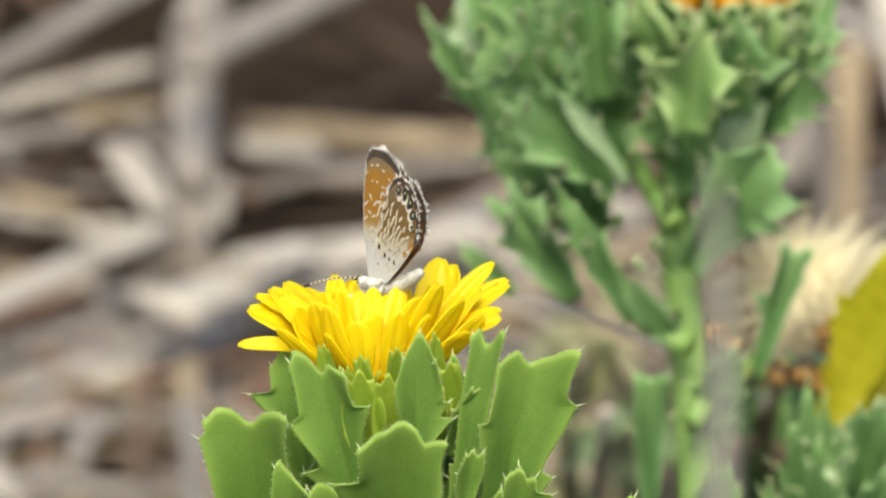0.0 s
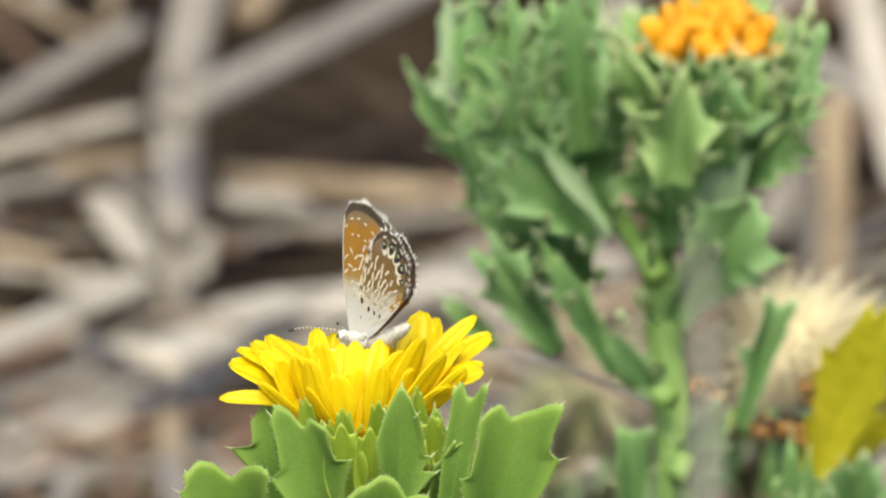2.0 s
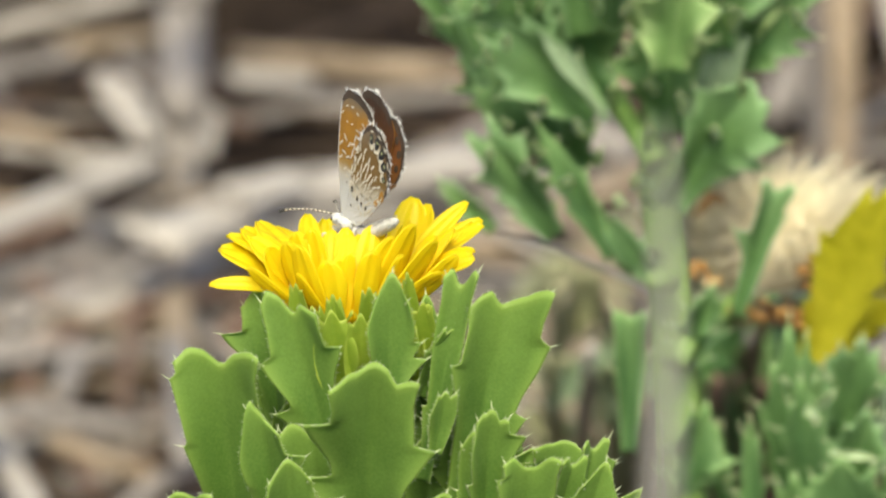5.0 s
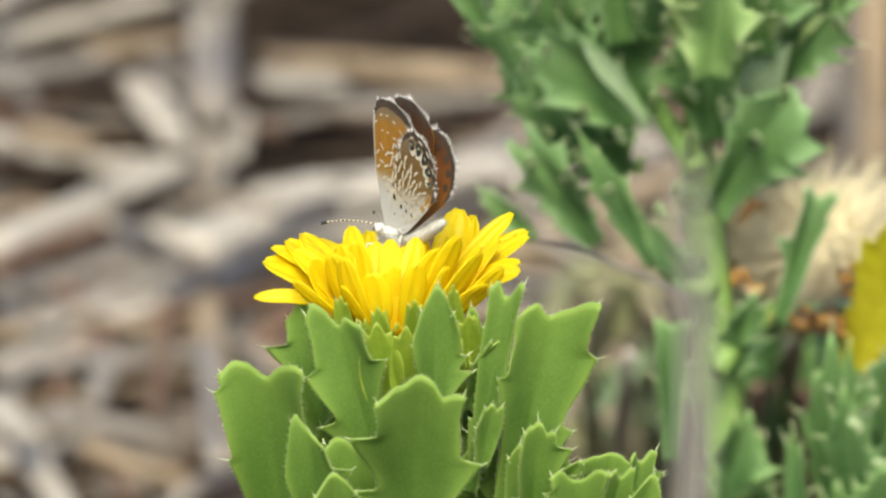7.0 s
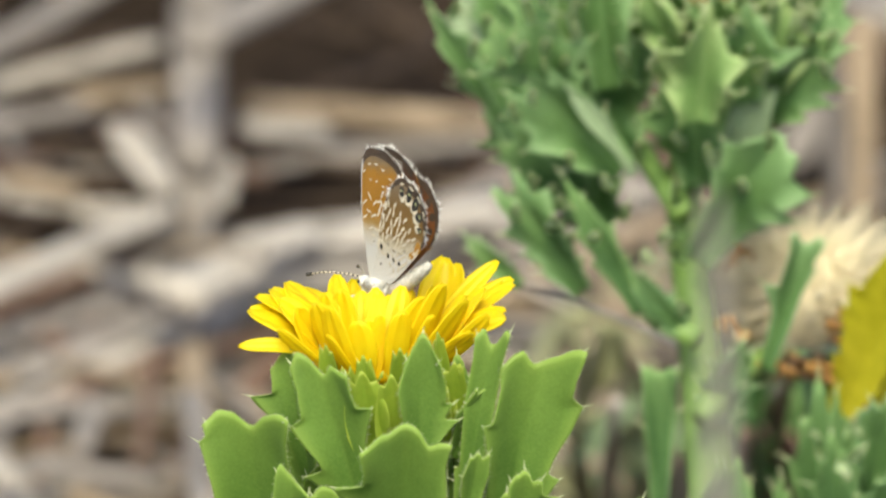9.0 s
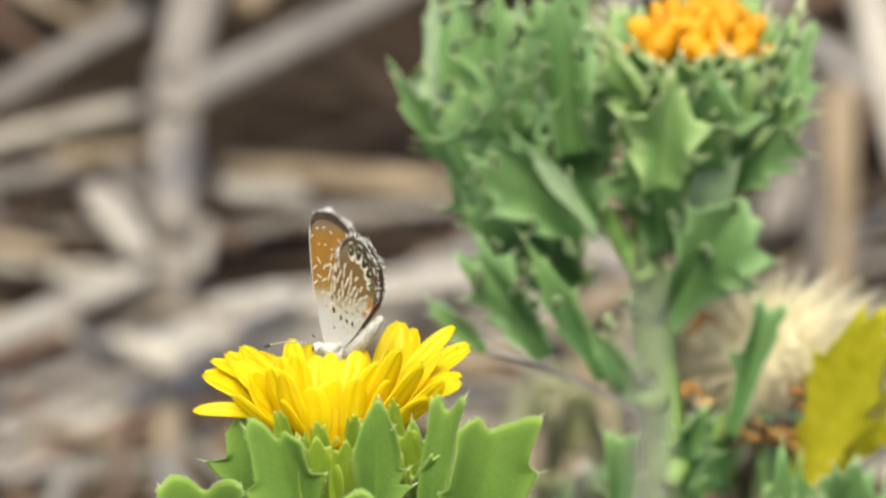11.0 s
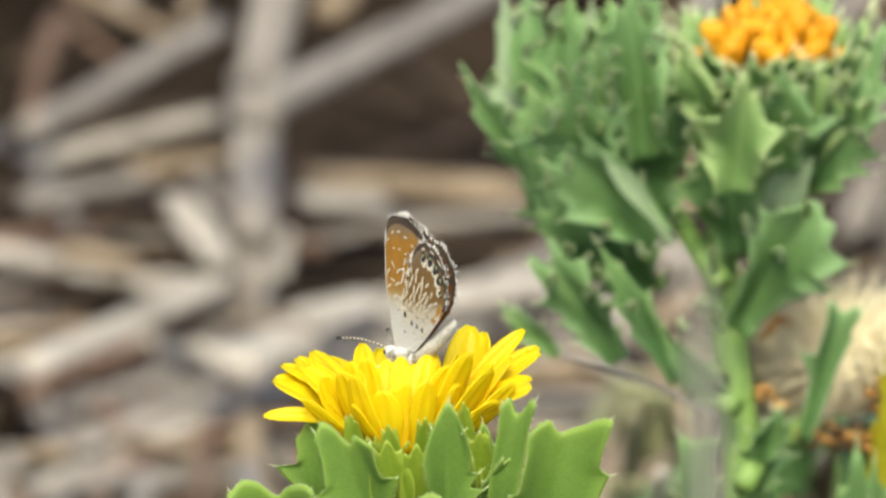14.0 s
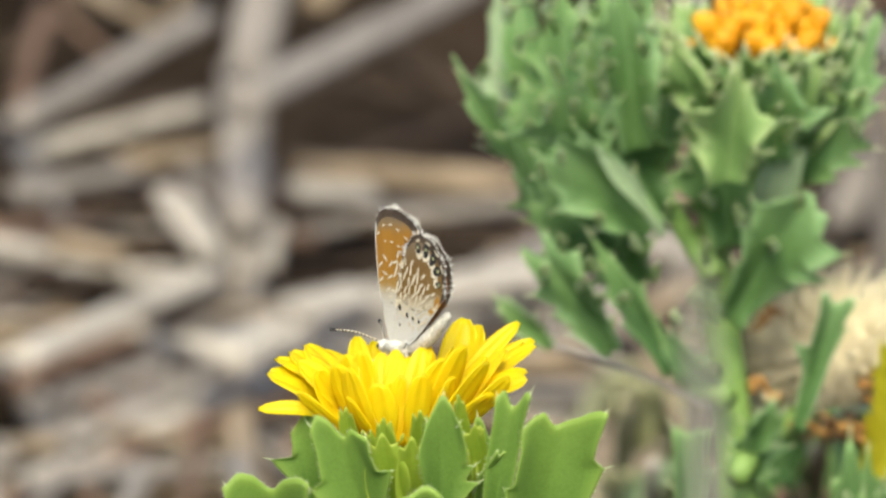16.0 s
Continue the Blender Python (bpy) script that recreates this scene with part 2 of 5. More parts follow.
def tube(bm, points, radii, sides=8, mat=0, cap=True, flat=1.0, rough=0.0):
    """A bent, tapered rod along points; rough: how uneven its outline is."""
    rings, n = [], len(points)
    ref = Vector((0.31, 0.2, 0.93))
    for i, p in enumerate(points):
        a = (points[min(i + 1, n - 1)] - points[max(i - 1, 0)]).normalized()
        s = a.cross(ref if abs(a.dot(ref)) < 0.95 else Vector((1, 0, 0))).normalized()
        t = a.cross(s)
        ring = []
        for k in range(sides):
            w = 2 * math.pi * k / sides
            r = radii[i] * (1 + rough * (random.random() - 0.5))
            ring.append(bm.verts.new(p + s * math.cos(w) * r + t * math.sin(w) * r * flat))
        rings.append(ring)
    for a, b in zip(rings, rings[1:]):
        for k in range(sides):
            f = bm.faces.new((a[k], a[(k + 1) % sides], b[(k + 1) % sides], b[k]))
            f.material_index = mat
    if cap:
        for ring in (rings[0], rings[-1]):
            f = bm.faces.new(ring)
            f.material_index = mat


def cone(bm, base, tip, r, mat=0, sides=4):
    a = (tip - base).normalized()
    s = a.cross(Vector((0.3, 0.9, 0.2))).normalized()
    t = a.cross(s)
    ring = [bm.verts.new(base + (s * math.cos(2 * math.pi * k / sides) + t * math.sin(2 * math.pi * k / sides)) * r) for k in range(sides)]
    top = bm.verts.new(tip)
    for k in range(sides):
        bm.faces.new((ring[k], ring[(k + 1) % sides], top)).material_index = mat
    bm.faces.new(ring[::-1]).material_index = mat


def bend(a, b, sag, n=10):
    """Points on an arc from a to b that sags by the vector sag."""
    return [a.lerp(b, i / n) + sag * (4 * (i / n) * (1 - i / n)) for i in range(n + 1)]


def sheet(bm, rows, thick, rims=None):
    """A skin with two faces from rows of (point, normal), closed round its edge; rims: how far each point takes the
    margin colour, 0 to 1.
    """
    margin_share = bm.verts.layers.float.new("rim")
    sides = []
    for sign in (0.5, -0.5):
        sides.append([[bm.verts.new(p + n * (thick * sign)) for p, n in r] for r in rows])
        if rims:
            for vs, rs in zip(sides[-1], rims):
                for v, x in zip(vs, rs):
                    v[margin_share] = x
    top, low = sides
    m, k = len(rows), len(rows[0])
    for i in range(m - 1):
        for j in range(k - 1):
            for g, flip in ((top, 1), (low, -1)):
                q = (g[i][j], g[i][j + 1], g[i + 1][j + 1], g[i + 1][j])
                bm.faces.new(q[::flip])
    rim = [(i, 0) for i in range(m)] + [(m - 1, j) for j in range(1, k)] + [(i, k - 1) for i in range(m - 2, -1, -1)] + [(0, j) for j in range(k - 2, 0, -1)]
    for (a, b), (c, d) in zip(rim, rim[1:] + rim[:1]):
        bm.faces.new((top[a][b], top[c][d], low[c][d], low[a][b]))


HALF = (0.16, 0.32, 0.46, 0.57, 0.66, 0.76, 0.87, 0.95, 1)
ACROSS = tuple(-x for x in HALF[::-1]) + (0,) + HALF


def leaf(parent, base, tip, width, face, mats, teeth=3, curl=0.0, cup=0.12, hairs=0.0, bite=0.13, blunt=0.7, foot=0.5, twist=0.0, label="", name="leaf", thick=0.0003, first=0.3, spine=1.0, crown=0.08, fold=0.07, wavy=0.05, rib=0.22, glow=1.0, steps=40, left=None, right=None, end=None, rng=random):
    """A leaf from base to tip with smooth margins, a few hooked teeth on each side and a three-lobed end. face: the way its upper
    side looks; curl: how far the tip leans that way; blunt: how broad its end is; first: where the teeth begin; bite: how far they
    stand out; crown: how deep the end is lobed; hairs: the length of the fringe on its rim; mats: blade, spines. left, right: teeth as (place along the leaf, how far out);
    end: the outline of its end as (place across, height)."""
    bm = bmesh.new()
    o = Vector(parent.location)
    base, tip = base - o, tip - o
    a = tip - base
    length = a.length
    a.normalize()
    nrm = (Vector(face) - a * Vector(face).dot(a)).normalized()
    side = a.cross(nrm)
    places = {}
    for sg in (-1, 1):
        gap = (0.86 - first) / max(1, teeth - 1)
        places[sg] = [(first + k * gap + rng.uniform(-0.28, 0.28) * gap, bite * rng.uniform(0.8, 1.7)) for k in range(max(1, teeth - 1))]
    for sg, own in ((-1, left), (1, right)):
        if own is not None:
            places[sg] = [(at + rng.uniform(-0.009, 0.009), size * rng.uniform(0.9, 1.1)) for at, size in own]
    lobes = {sg: rng.uniform(0.15, 1.05) for sg in (-1, 1)}
    lean, rise = rng.uniform(-0.25, 0.25), 0.19

    def tooth_at(s, sg):
        out, hook = 0.0, 0.0
        for at, size in places[sg]:
            if at - rise < s <= at:
                f = (s - at + rise) / rise
                out, hook = max(out, size * f ** 1.3), max(hook, f ** 2.5)
            elif at < s < at + 0.05:
                f = 1 - (s - at) / 0.05
                out, hook = max(out, size * f ** 1.5), max(hook, f)
        return out, hook

    def end_line(x):
        if end:
            for (x0, h0), (x1, h1) in zip(end, end[1:]):
                if x <= x1:
                    f = max(0, (x - x0) / (x1 - x0))
                    return h0 + (h1 - h0) * (0.5 * f + 0.5 * f * f * (3 - 2 * f))
        sg = 1 if x > 0 else -1
        e = abs(x + lean * (1 - abs(x)))
        if e < 0.6:
            return 1 - 0.8 * (e / 0.6) ** 1.8
        return 0.2 + (lobes[sg] - 0.2) * ((e - 0.6) / 0.37) ** 1.3 if e < 0.97 else lobes[sg] * 0.93

    stops = sorted([i / steps for i in range(steps + 1)] + [at for sg in (-1, 1) for at, size in places[sg]])
    rows, spikes, rim, rims = [], [], [], []
    ease = 0.72 if blunt > 0.45 else 0.4
    wave, amp = rng.uniform(0, 6), rng.uniform(0.01, 0.03)
    marks = {at: sg for sg in (-1, 1) for at, size in places[sg]}
    depth = max(crown, 0.05) * length + 0.25 * width * (1 - blunt)
    for s in stops:
        body = foot + (1 - foot) * (min(s / 0.72, 1) ** 1.2)
        if s > ease:
            body *= 1 - (1 - blunt) * ((s - ease) / (1 - ease)) ** 1.6
        turn = twist * s
        sd, nn = side * math.cos(turn) + nrm * math.sin(turn), nrm * math.cos(turn) - side * math.sin(turn)
        row, edge = [], []
        for x in ACROSS:
            sg = 1 if x > 0 else -1
            out, hook = tooth_at(s, sg)
            outer = max(0, abs(x) - 0.66) / 0.34
            far_out = x * (1 + amp * math.sin(s * 9 + wave * sg) + out * outer)
            mlt = body * (1 if s < 0.9 else 1 + 0.16 * ((s - 0.9) / 0.1) * outer)
            w = width / 2 * mlt
            lift = cup * width * (x * body) ** 2 + fold * width * abs(x) * body - 0.02 * width * math.exp(-(x / 0.14) ** 2)
            lift += wavy * width * math.sin(s * 7 + x * 2 + wave) * (0.3 * abs(x) + x * x)
            lift += 0.008 * width * math.sin(x * 5 + wave + s * 9)
            tail = max(0, (s - 0.62) / 0.38)
            along = s * (length - depth) + depth * tail ** 1.3 * end_line(x) + hook * outer ** 1.5 * 0.028 * length
            mid = base + a * along + nrm * (curl * length * (s * s - s * 0.25))
            row.append((mid + sd * (far_out * w) + nn * lift, nn))
            # pale margin, rib and teeth; paling to the tip paints age and base shade
            edge.append(max(0.8 * abs(x) ** 3, max(0.0, (s - 0.86) / 0.14) ** 1.5, 0.55 * min(1, out / 0.3) * outer, 0.60 * s ** 2.5, rib * math.exp(-(x / 0.09) ** 2)))
        rows.append(row)
        rims.append([min(1, glow * e) for e in edge])
        rim.append((row[0][0], row[-1][0], sd))
        if s in marks:
            sg = marks[s]
            spikes.append((row[0 if sg < 0 else -1][0], sd * (0.85 * sg) + a * 0.5))
    spikes += [(rows[-1][1][0], a - side * 0.5), (rows[-1][-2][0], a + side * 0.5)]
    if blunt < 0.75:
        spikes.append((rows[-1][len(HALF)][0], a))
    sheet(bm, rows, thick, rims)
    if spine:
        for p, way in spikes:
            way = (way + Vector((rng.uniform(-0.2, 0.2), rng.uniform(-0.3, 0.1), rng.uniform(-0.2, 0.2)))).normalized()
            cone(bm, p - way * 0.00030, p + way * (0.0003 + 0.007 * length) * rng.uniform(0.5, 2.4) * spine, 0.00008 * spine, 1, 5)
    if hairs:
        lines = [(l0, l1, -d0, a) for (l0, r0, d0), (l1, r1, d1) in zip(rim, rim[1:])] + [(r0, r1, d0, a) for (l0, r0, d0), (l1, r1, d1) in zip(rim, rim[1:])]
        lines += [(p[0], q[0], a, side) for p, q in zip(rows[-1], rows[-1][1:])]
        for p0, p1, outward, along in lines:
            for k in range(max(1, int((p1 - p0).length / 0.00013))):
                p = p0.lerp(p1, rng.random())
                way = (outward + along * rng.uniform(-0.3, 0.6) + nrm * rng.uniform(-0.5, 0.5)).normalized()
                cone(bm, p, p + way * hairs * rng.uniform(0.3, 1.1), 0.00003, 1, 3)
        # short down on the blade
        for k in range(620):
            i, j = rng.randrange(4, len(rows) - 1), rng.randrange(1, len(ACROSS) - 1)
            p = rows[i][j][0].lerp(rows[i - 1][j - 1][0], rng.random())
            n = rows[i][j][1]
            cone(bm, p, p + (n + a * rng.uniform(-0.3, 0.8) + side * rng.uniform(-0.6, 0.6)) * hairs * 0.42, 0.000028, 1, 3)
    return part(name, bm, mats, parent, label)


# ---- ground and litter ----
def build_ground():
    bm = bmesh.new()
    edge = [-80, -20, -6, -2, -1] + [i * 0.05 for i in range(-14, 15)] + [1, 2, 6, 20, 80]
    grid = [[bm.verts.new((x, y + 0.5, 0.004 * noise.noise(Vector((x * 16, y * 16, 0))) - 0.003)) for x in edge] for y in edge]
    for r, q in zip(grid, grid[1:]):
        for i in range(len(edge) - 1):
            bm.faces.new((r[i], r[i + 1], q[i + 1], q[i]))
    tagged(part("ground", bm, SOIL_SHADED), "bare soil, near-black for the shade under dry plant litter", "ground", kind="structure")


def stalk(u1, v1, u2, v2, width, mat, h1=0.004, h2=0.004, label="grey dead stalk lying in dry litter", flat=0.7, name="dead_stalk", sag=0.0):
    """One dry stalk between two sight lines, at the heights h1 and h2; width on the flower's scale."""
    a, b = on_ground(u1, v1, h1), on_ground(u2, v2, h2)
    r = width * 0.5 * 0.000037 * 1.45
    mid = (a + b) / 2
    ob = thing(name, mid, label, "dead stalk", "dead stalks in the litter")
    pts = bend(a - mid, b - mid, Vector((0, 0, sag)), 12)
    for i, p in enumerate(pts):
        p += Vector((noise.noise(p * 60 + Vector((u1, 0, 0))), noise.noise(p * 60 + Vector((0, v1, 0))), 0)) * r * 0.25
    bm = bmesh.new()
    n = len(pts)
    tube(bm, pts, [r * (1.05 - 0.2 * i / n + 0.12 * noise.noise(Vector((i * 0.6, u1, v1)))) for i in range(n)], 12, flat=flat, rough=0.10)
    part("stem", bm, mat, ob)
    bm = bmesh.new()
    for k in range(9):
        i = random.randrange(1, n - 2)
        w = random.uniform(-0.6, 0.6)
        off = Vector((0, -math.cos(w), math.sin(w) + 0.25)) * r * 0.98
        q = [pts[i] + off, pts[i + 1] + off]
        tube(bm, bend(q[0], q[1] + (q[1] - q[0]) * random.random(), Vector((0, 0, r * 0.1)), 4), [r * 0.10] * 5, 4, rough=0.5)
    part("fibre", bm, mat, ob)["kind"] = "stuff"
    return ob


GREY, TAN = "grey weathered dead stalk lying in dry litter", "tan dry stalk lying across the litter"


def build_litter():
    PALE, CHIP, SHADE = "pale bleached stalk lying in the litter", "pale bleached chip of stalk in the litter", "dead stalk coloured dark for shade in the litter"
    # the upright stalk and the large ones that cross it
    stalk(398, -200, 352, 60, 92, STRAW_GREY, 0.032, 0.024, "grey dead stalk leaning up out of the litter")
    stalk(346, 50, 341, 330, 92, STRAW_GREY, 0.022, 0.014, "grey dead stalk leaning up out of the litter")
    stalk(345, 300, 338, 520, 70, STRAW_GREY, 0.014, 0.006, "grey dead stalk leaning up out of the litter")
    stalk(330, 112, 830, -140, 74, STRAW_GREY, 0.027, 0.022, GREY)
    stalk(-60, 142, 275, -38, 58, STRAW_GREY, 0.018, 0.016, GREY)
    stalk(10, -118, 190, -22, 44, STRAW_TAN, 0.012, 0.010, TAN)
    stalk(-60, 194, 272, 116, 54, STRAW_PALE, 0.014, 0.014, PALE, flat=0.6)
    stalk(-60, 262, 150, 226, 50, STRAW_GREY, 0.014, 0.012, GREY)
    stalk(140, 210, 300, 190, 46, STRAW_TAN, 0.012, 0.010, TAN)
    stalk(430, 228, 900, 262, 78, STRAW_TAN, 0.014, 0.010, TAN)
    stalk(430, 262, 560, 268, 66, STRAW_PALE, 0.016, 0.014, CHIP, flat=0.5)
    stalk(560, 300, 860, 308, 44, STRAW_GREY, 0.008, 0.006, GREY)
    # two strips coloured dark for the shade behind the tan stalk
    stalk(500, 80, 640, 110, 50, STRAW_SHADED, 0.006, 0.006, SHADE)
    stalk(620, 45, 900, 190, 62, STRAW_SHADED, 0.006, 0.004, SHADE)
    # bleached chips
    stalk(222, 285, 290, 372, 84, STRAW_PALE, 0.020, 0.018, CHIP, flat=0.6)
    stalk(206, 262, 262, 300, 50, STRAW_PALE, 0.018, 0.018, CHIP, flat=0.6)
    stalk(18, 352, 128, 372, 74, STRAW_TAN, 0.018, 0.018, "tan curled chip of stalk in the litter", flat=0.6)
    stalk(20, 388, 120, 396, 40, STRAW_PALE, 0.014, 0.014, CHIP, flat=0.6)
    stalk(385, 400, 402, 318, 62, STRAW_PALE, 0.014, 0.018, CHIP, flat=0.5)
    stalk(170, 396, 240, 402, 46, STRAW_PALE, 0.016, 0.016, CHIP, flat=0.5)
    # dark strip in place of a shaded gap
    stalk(55, 250, 110, 300, 34, STRAW_SHADED, 0.010, 0.010, SHADE)
    # the thick diagonal stalks of the middle
    stalk(-60, 552, 290, 402, 60, STRAW_PALE, 0.018, 0.016, PALE, flat=0.6)
    # this brown strip paints the shading below the pale stalk
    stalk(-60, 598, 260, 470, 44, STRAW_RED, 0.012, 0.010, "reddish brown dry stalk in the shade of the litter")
    stalk(-40, 640, 200, 560, 40, STRAW_GREY, 0.012, 0.012, GREY)
    stalk(290, 556, 540, 452, 100, STRAW_PALE, 0.018, 0.016, PALE, flat=0.55)
    stalk(430, 470, 540, 440, 80, STRAW_PALE, 0.019, 0.018, CHIP, flat=0.45)
    stalk(520, 462, 860, 410, 108, STRAW_PALE, 0.016, 0.015, PALE, flat=0.5)
    stalk(660, 440, 940, 424, 60, STRAW_GREY, 0.010, 0.010, GREY)
    stalk(400, 548, 720, 492, 100, STRAW_PALE, 0.013, 0.012, PALE, flat=0.6)
    stalk(640, 500, 960, 470, 66, STRAW_GREY, 0.012, 0.010, GREY)
    stalk(800, 560, 1030, 600, 44, STRAW_TAN, 0.012, 0.010, TAN)
    stalk(860, 470, 1040, 540, 50, STRAW_GREY, 0.012, 0.012, GREY)
    stalk(780, 380, 900, 400, 50, STRAW_TAN, 0.008, 0.008, TAN)
    stalk(1050, 350, 1135, 400, 72, STRAW_PALE, 0.014, 0.012, CHIP, flat=0.5)
    stalk(890, 436, 1000, 500, 80, STRAW_PALE, 0.014, 0.012, CHIP, flat=0.5)
    stalk(1010, 500, 1130, 560, 60, STRAW_TAN, 0.014, 0.014, TAN, flat=0.5)
    stalk(1060, 420, 1180, 480, 50, STRAW_GREY, 0.01, 0.01, GREY)
    stalk(180, 470, 330, 420, 44, STRAW_TAN, 0.014, 0.012, TAN)
    # the tangle below them
    stalk(40, 690, 290, 590, 46, STRAW_GREY, 0.013, 0.012, GREY)
    stalk(-60, 700, 120, 690, 54, STRAW_TAN, 0.011, 0.011, TAN, flat=0.5)
    stalk(90, 668, 250, 700, 36, STRAW_TAN, 0.013, 0.012, TAN, flat=0.5)
    stalk(150, 755, 330, 730, 40, STRAW_GREY, 0.011, 0.011, GREY)
    stalk(-40, 770, 130, 745, 44, STRAW_GREY, 0.012, 0.011, GREY)
    stalk(330, 560, 340, 740, 54, STRAW_TAN, 0.010, 0.014, "grey dead stalk leaning in the litter")
    stalk(335, 730, 350, 930, 44, STRAW_GREY, 0.014, 0.020, "grey dead stalk leaning in the litter")
    stalk(372, 760, 384, 920, 30, STRAW_TAN, 0.014, 0.018, TAN)
    stalk(60, 850, 290, 880, 50, STRAW_GREY, 0.013, 0.012, GREY)
    # dark strip in place of a shaded hole in the tangle
    stalk(190, 812, 290, 800, 30, STRAW_SHADED, 0.008, 0.008, SHADE)
    stalk(400, 620, 520, 700, 50, STRAW_RED, 0.008, 0.008, "reddish brown dry stalk in the shade of the litter")
    stalk(120, 900, 330, 980, 50, STRAW_TAN, 0.014, 0.012, TAN)
    stalk(-30, 830, 20, 880, 80, STRAW_PALE, 0.02, 0.02, CHIP, flat=0.5)
    stalk(10, 880, 95, 1040, 60, STRAW_PALE, 0.016, 0.014, PALE)
    stalk(560, 620, 900, 690, 40, STRAW_TAN, 0.012, 0.010, TAN)
    stalk(880, 520, 1010, 580, 26, STRAW_PALE, 0.014, 0.012, "thin pale straw in the litter")
    stalk(1068, 560, 1098, 670, 74, STRAW_TAN, 0.022, 0.02, "tan curled chip of stalk in the litter", flat=0.5)
    stalk(1030, 812, 1110, 828, 24, STRAW_PALE, 0.024, 0.024, "thin pale straw in the litter")
    # to the right, behind the tall plant
    stalk(1510, 80, 1500, 460, 58, STRAW_TAN, 0.026, 0.010, "tan dry stalk standing in the litter")
    stalk(1524, -220, 1628, 240, 80, STRAW_PALE, 0.036, 0.02, "thick pale bleached stalk leaning in the litter")
    stalk(1380, 330, 1450, 180, 60, STRAW_GREY, 0.010, 0.016, GREY)
    stalk(1400, 150, 1700, 90, 50, STRAW_RED, 0.006, 0.008, "reddish brown dry stalk in the shade of the litter")
    stalk(-80, 30, 180, -140, 50, STRAW_SHADED, 0.006, 0.006, SHADE)
    stalk(470, -60, 560, -190, 60, STRAW_TAN, 0.02, 0.02, TAN)
    stalk(1440, 100, 1465, 420, 50, STRAW_GREY, 0.03, 0.012, "grey dead stalk leaning up out of the litter")
    rng = random.Random(21)
    for k in range(56):
        u, v, ln = rng.uniform(-140, 380), rng.uniform(560, 960) if k % 3 else rng.uniform(-160, 560), rng.uniform(60, 200)
        w = radians(rng.gauss(-22, 24)) if rng.random() < 0.7 else radians(rng.uniform(30, 120))
        mat, text = rng.choice(((STRAW_GREY, GREY), (STRAW_GREY, GREY), (STRAW_TAN, TAN), (STRAW_RED, "reddish brown dry stalk in the shade of the litter"), (STRAW_RED, "reddish brown dry stalk in the shade of the litter"), (STRAW_SHADED, SHADE)))
        h = rng.uniform(0.007, 0.012)
        stalk(u, v, u + ln * math.cos(w), v + ln * math.sin(w), rng.uniform(22, 44), mat, h, h + rng.uniform(-0.003, 0.003), text, flat=rng.uniform(0.4, 0.8))
    for k in range(26):
        u, v, ln = rng.uniform(900, 1150), rng.uniform(540, 930), rng.uniform(80, 200)
        w = radians(rng.uniform(-70, 70))
        h = rng.uniform(0.014, 0.034)
        pale = rng.random() < 0.5
        stalk(u, v, u + ln * math.cos(w), v + ln * math.sin(w), rng.uniform(24, 44), OLIVE if pale else STRAW_TAN, h, h, "dull olive half-dry stalk lying in the litter" if pale else TAN, flat=rng.uniform(0.4, 0.8))
    # thin half-dry stems of a weed behind the flower
    foot = on_ground(1060, 1250)
    weed = thing("dry_weed", foot, "thin olive half-dry weed stems behind the flowering plant", "weed")
    for k in range(11):
        u = rng.uniform(930, 1190)
        top = sight(u + rng.uniform(-110, 110), rng.uniform(480, 760), REACH * rng.uniform(1.2, 1.26))
        bm = bmesh.new()
        low = Vector((foot.x + (u - 1060) * 0.00004, foot.y + rng.uniform(-0.004, 0.004), 0))
        tube(bm, bend(low - foot, top - foot, Vector((rng.uniform(-0.003, 0.003), 0, 0.002)), 10), [0.0012 - 0.00007 * i for i in range(11)], 7, rough=0.1)
        part("stem", bm, OLIVE if k % 4 else STRAW_PALE, weed)
        a = low.lerp(top, rng.uniform(0.5, 0.9))
        leaf(weed, a, a + Vector((rng.uniform(-0.006, 0.006), -0.001, rng.uniform(0.003, 0.008))), 0.0028, (0, -1, 0.3), (LEAF_GREY if k % 2 else OLIVE, SPINE), 2, 0.1, blunt=0.4, spine=0, steps=10, rng=rng)
    foot = on_ground(1320, 1300)
    weed = thing("dry_weed", foot, "dull green weed stems standing between the gumweed plants", "weed")
    for k in range(16):
        u = rng.uniform(1245, 1410)
        top = sight(u + rng.uniform(-50, 50), rng.uniform(580, 800), REACH * rng.uniform(1.18, 1.24))
        low = Vector((foot.x + (u - 1320) * 0.00004, foot.y + rng.uniform(-0.004, 0.004), 0))
        bm = bmesh.new()
        tube(bm, bend(low - foot, top - foot, Vector((rng.uniform(-0.003, 0.003), 0, 0.002)), 10), [0.0012 - 0.00007 * i for i in range(11)], 7, rough=0.1)
        part("stem", bm, STRAW_RED if k % 3 else LEAF_SHADED, weed)
        a = low.lerp(top, rng.uniform(0.7, 0.98))
        leaf(weed, a, a + Vector((rng.uniform(-0.006, 0.006), -0.001, rng.uniform(0.003, 0.008))), 0.003, (0, -1, 0.3), (LEAF_SHADED, SPINE), 2, 0.1, blunt=0.4, spine=0, steps=10, rng=rng)
    # the loose chaff between them
    rng = random.Random(7)
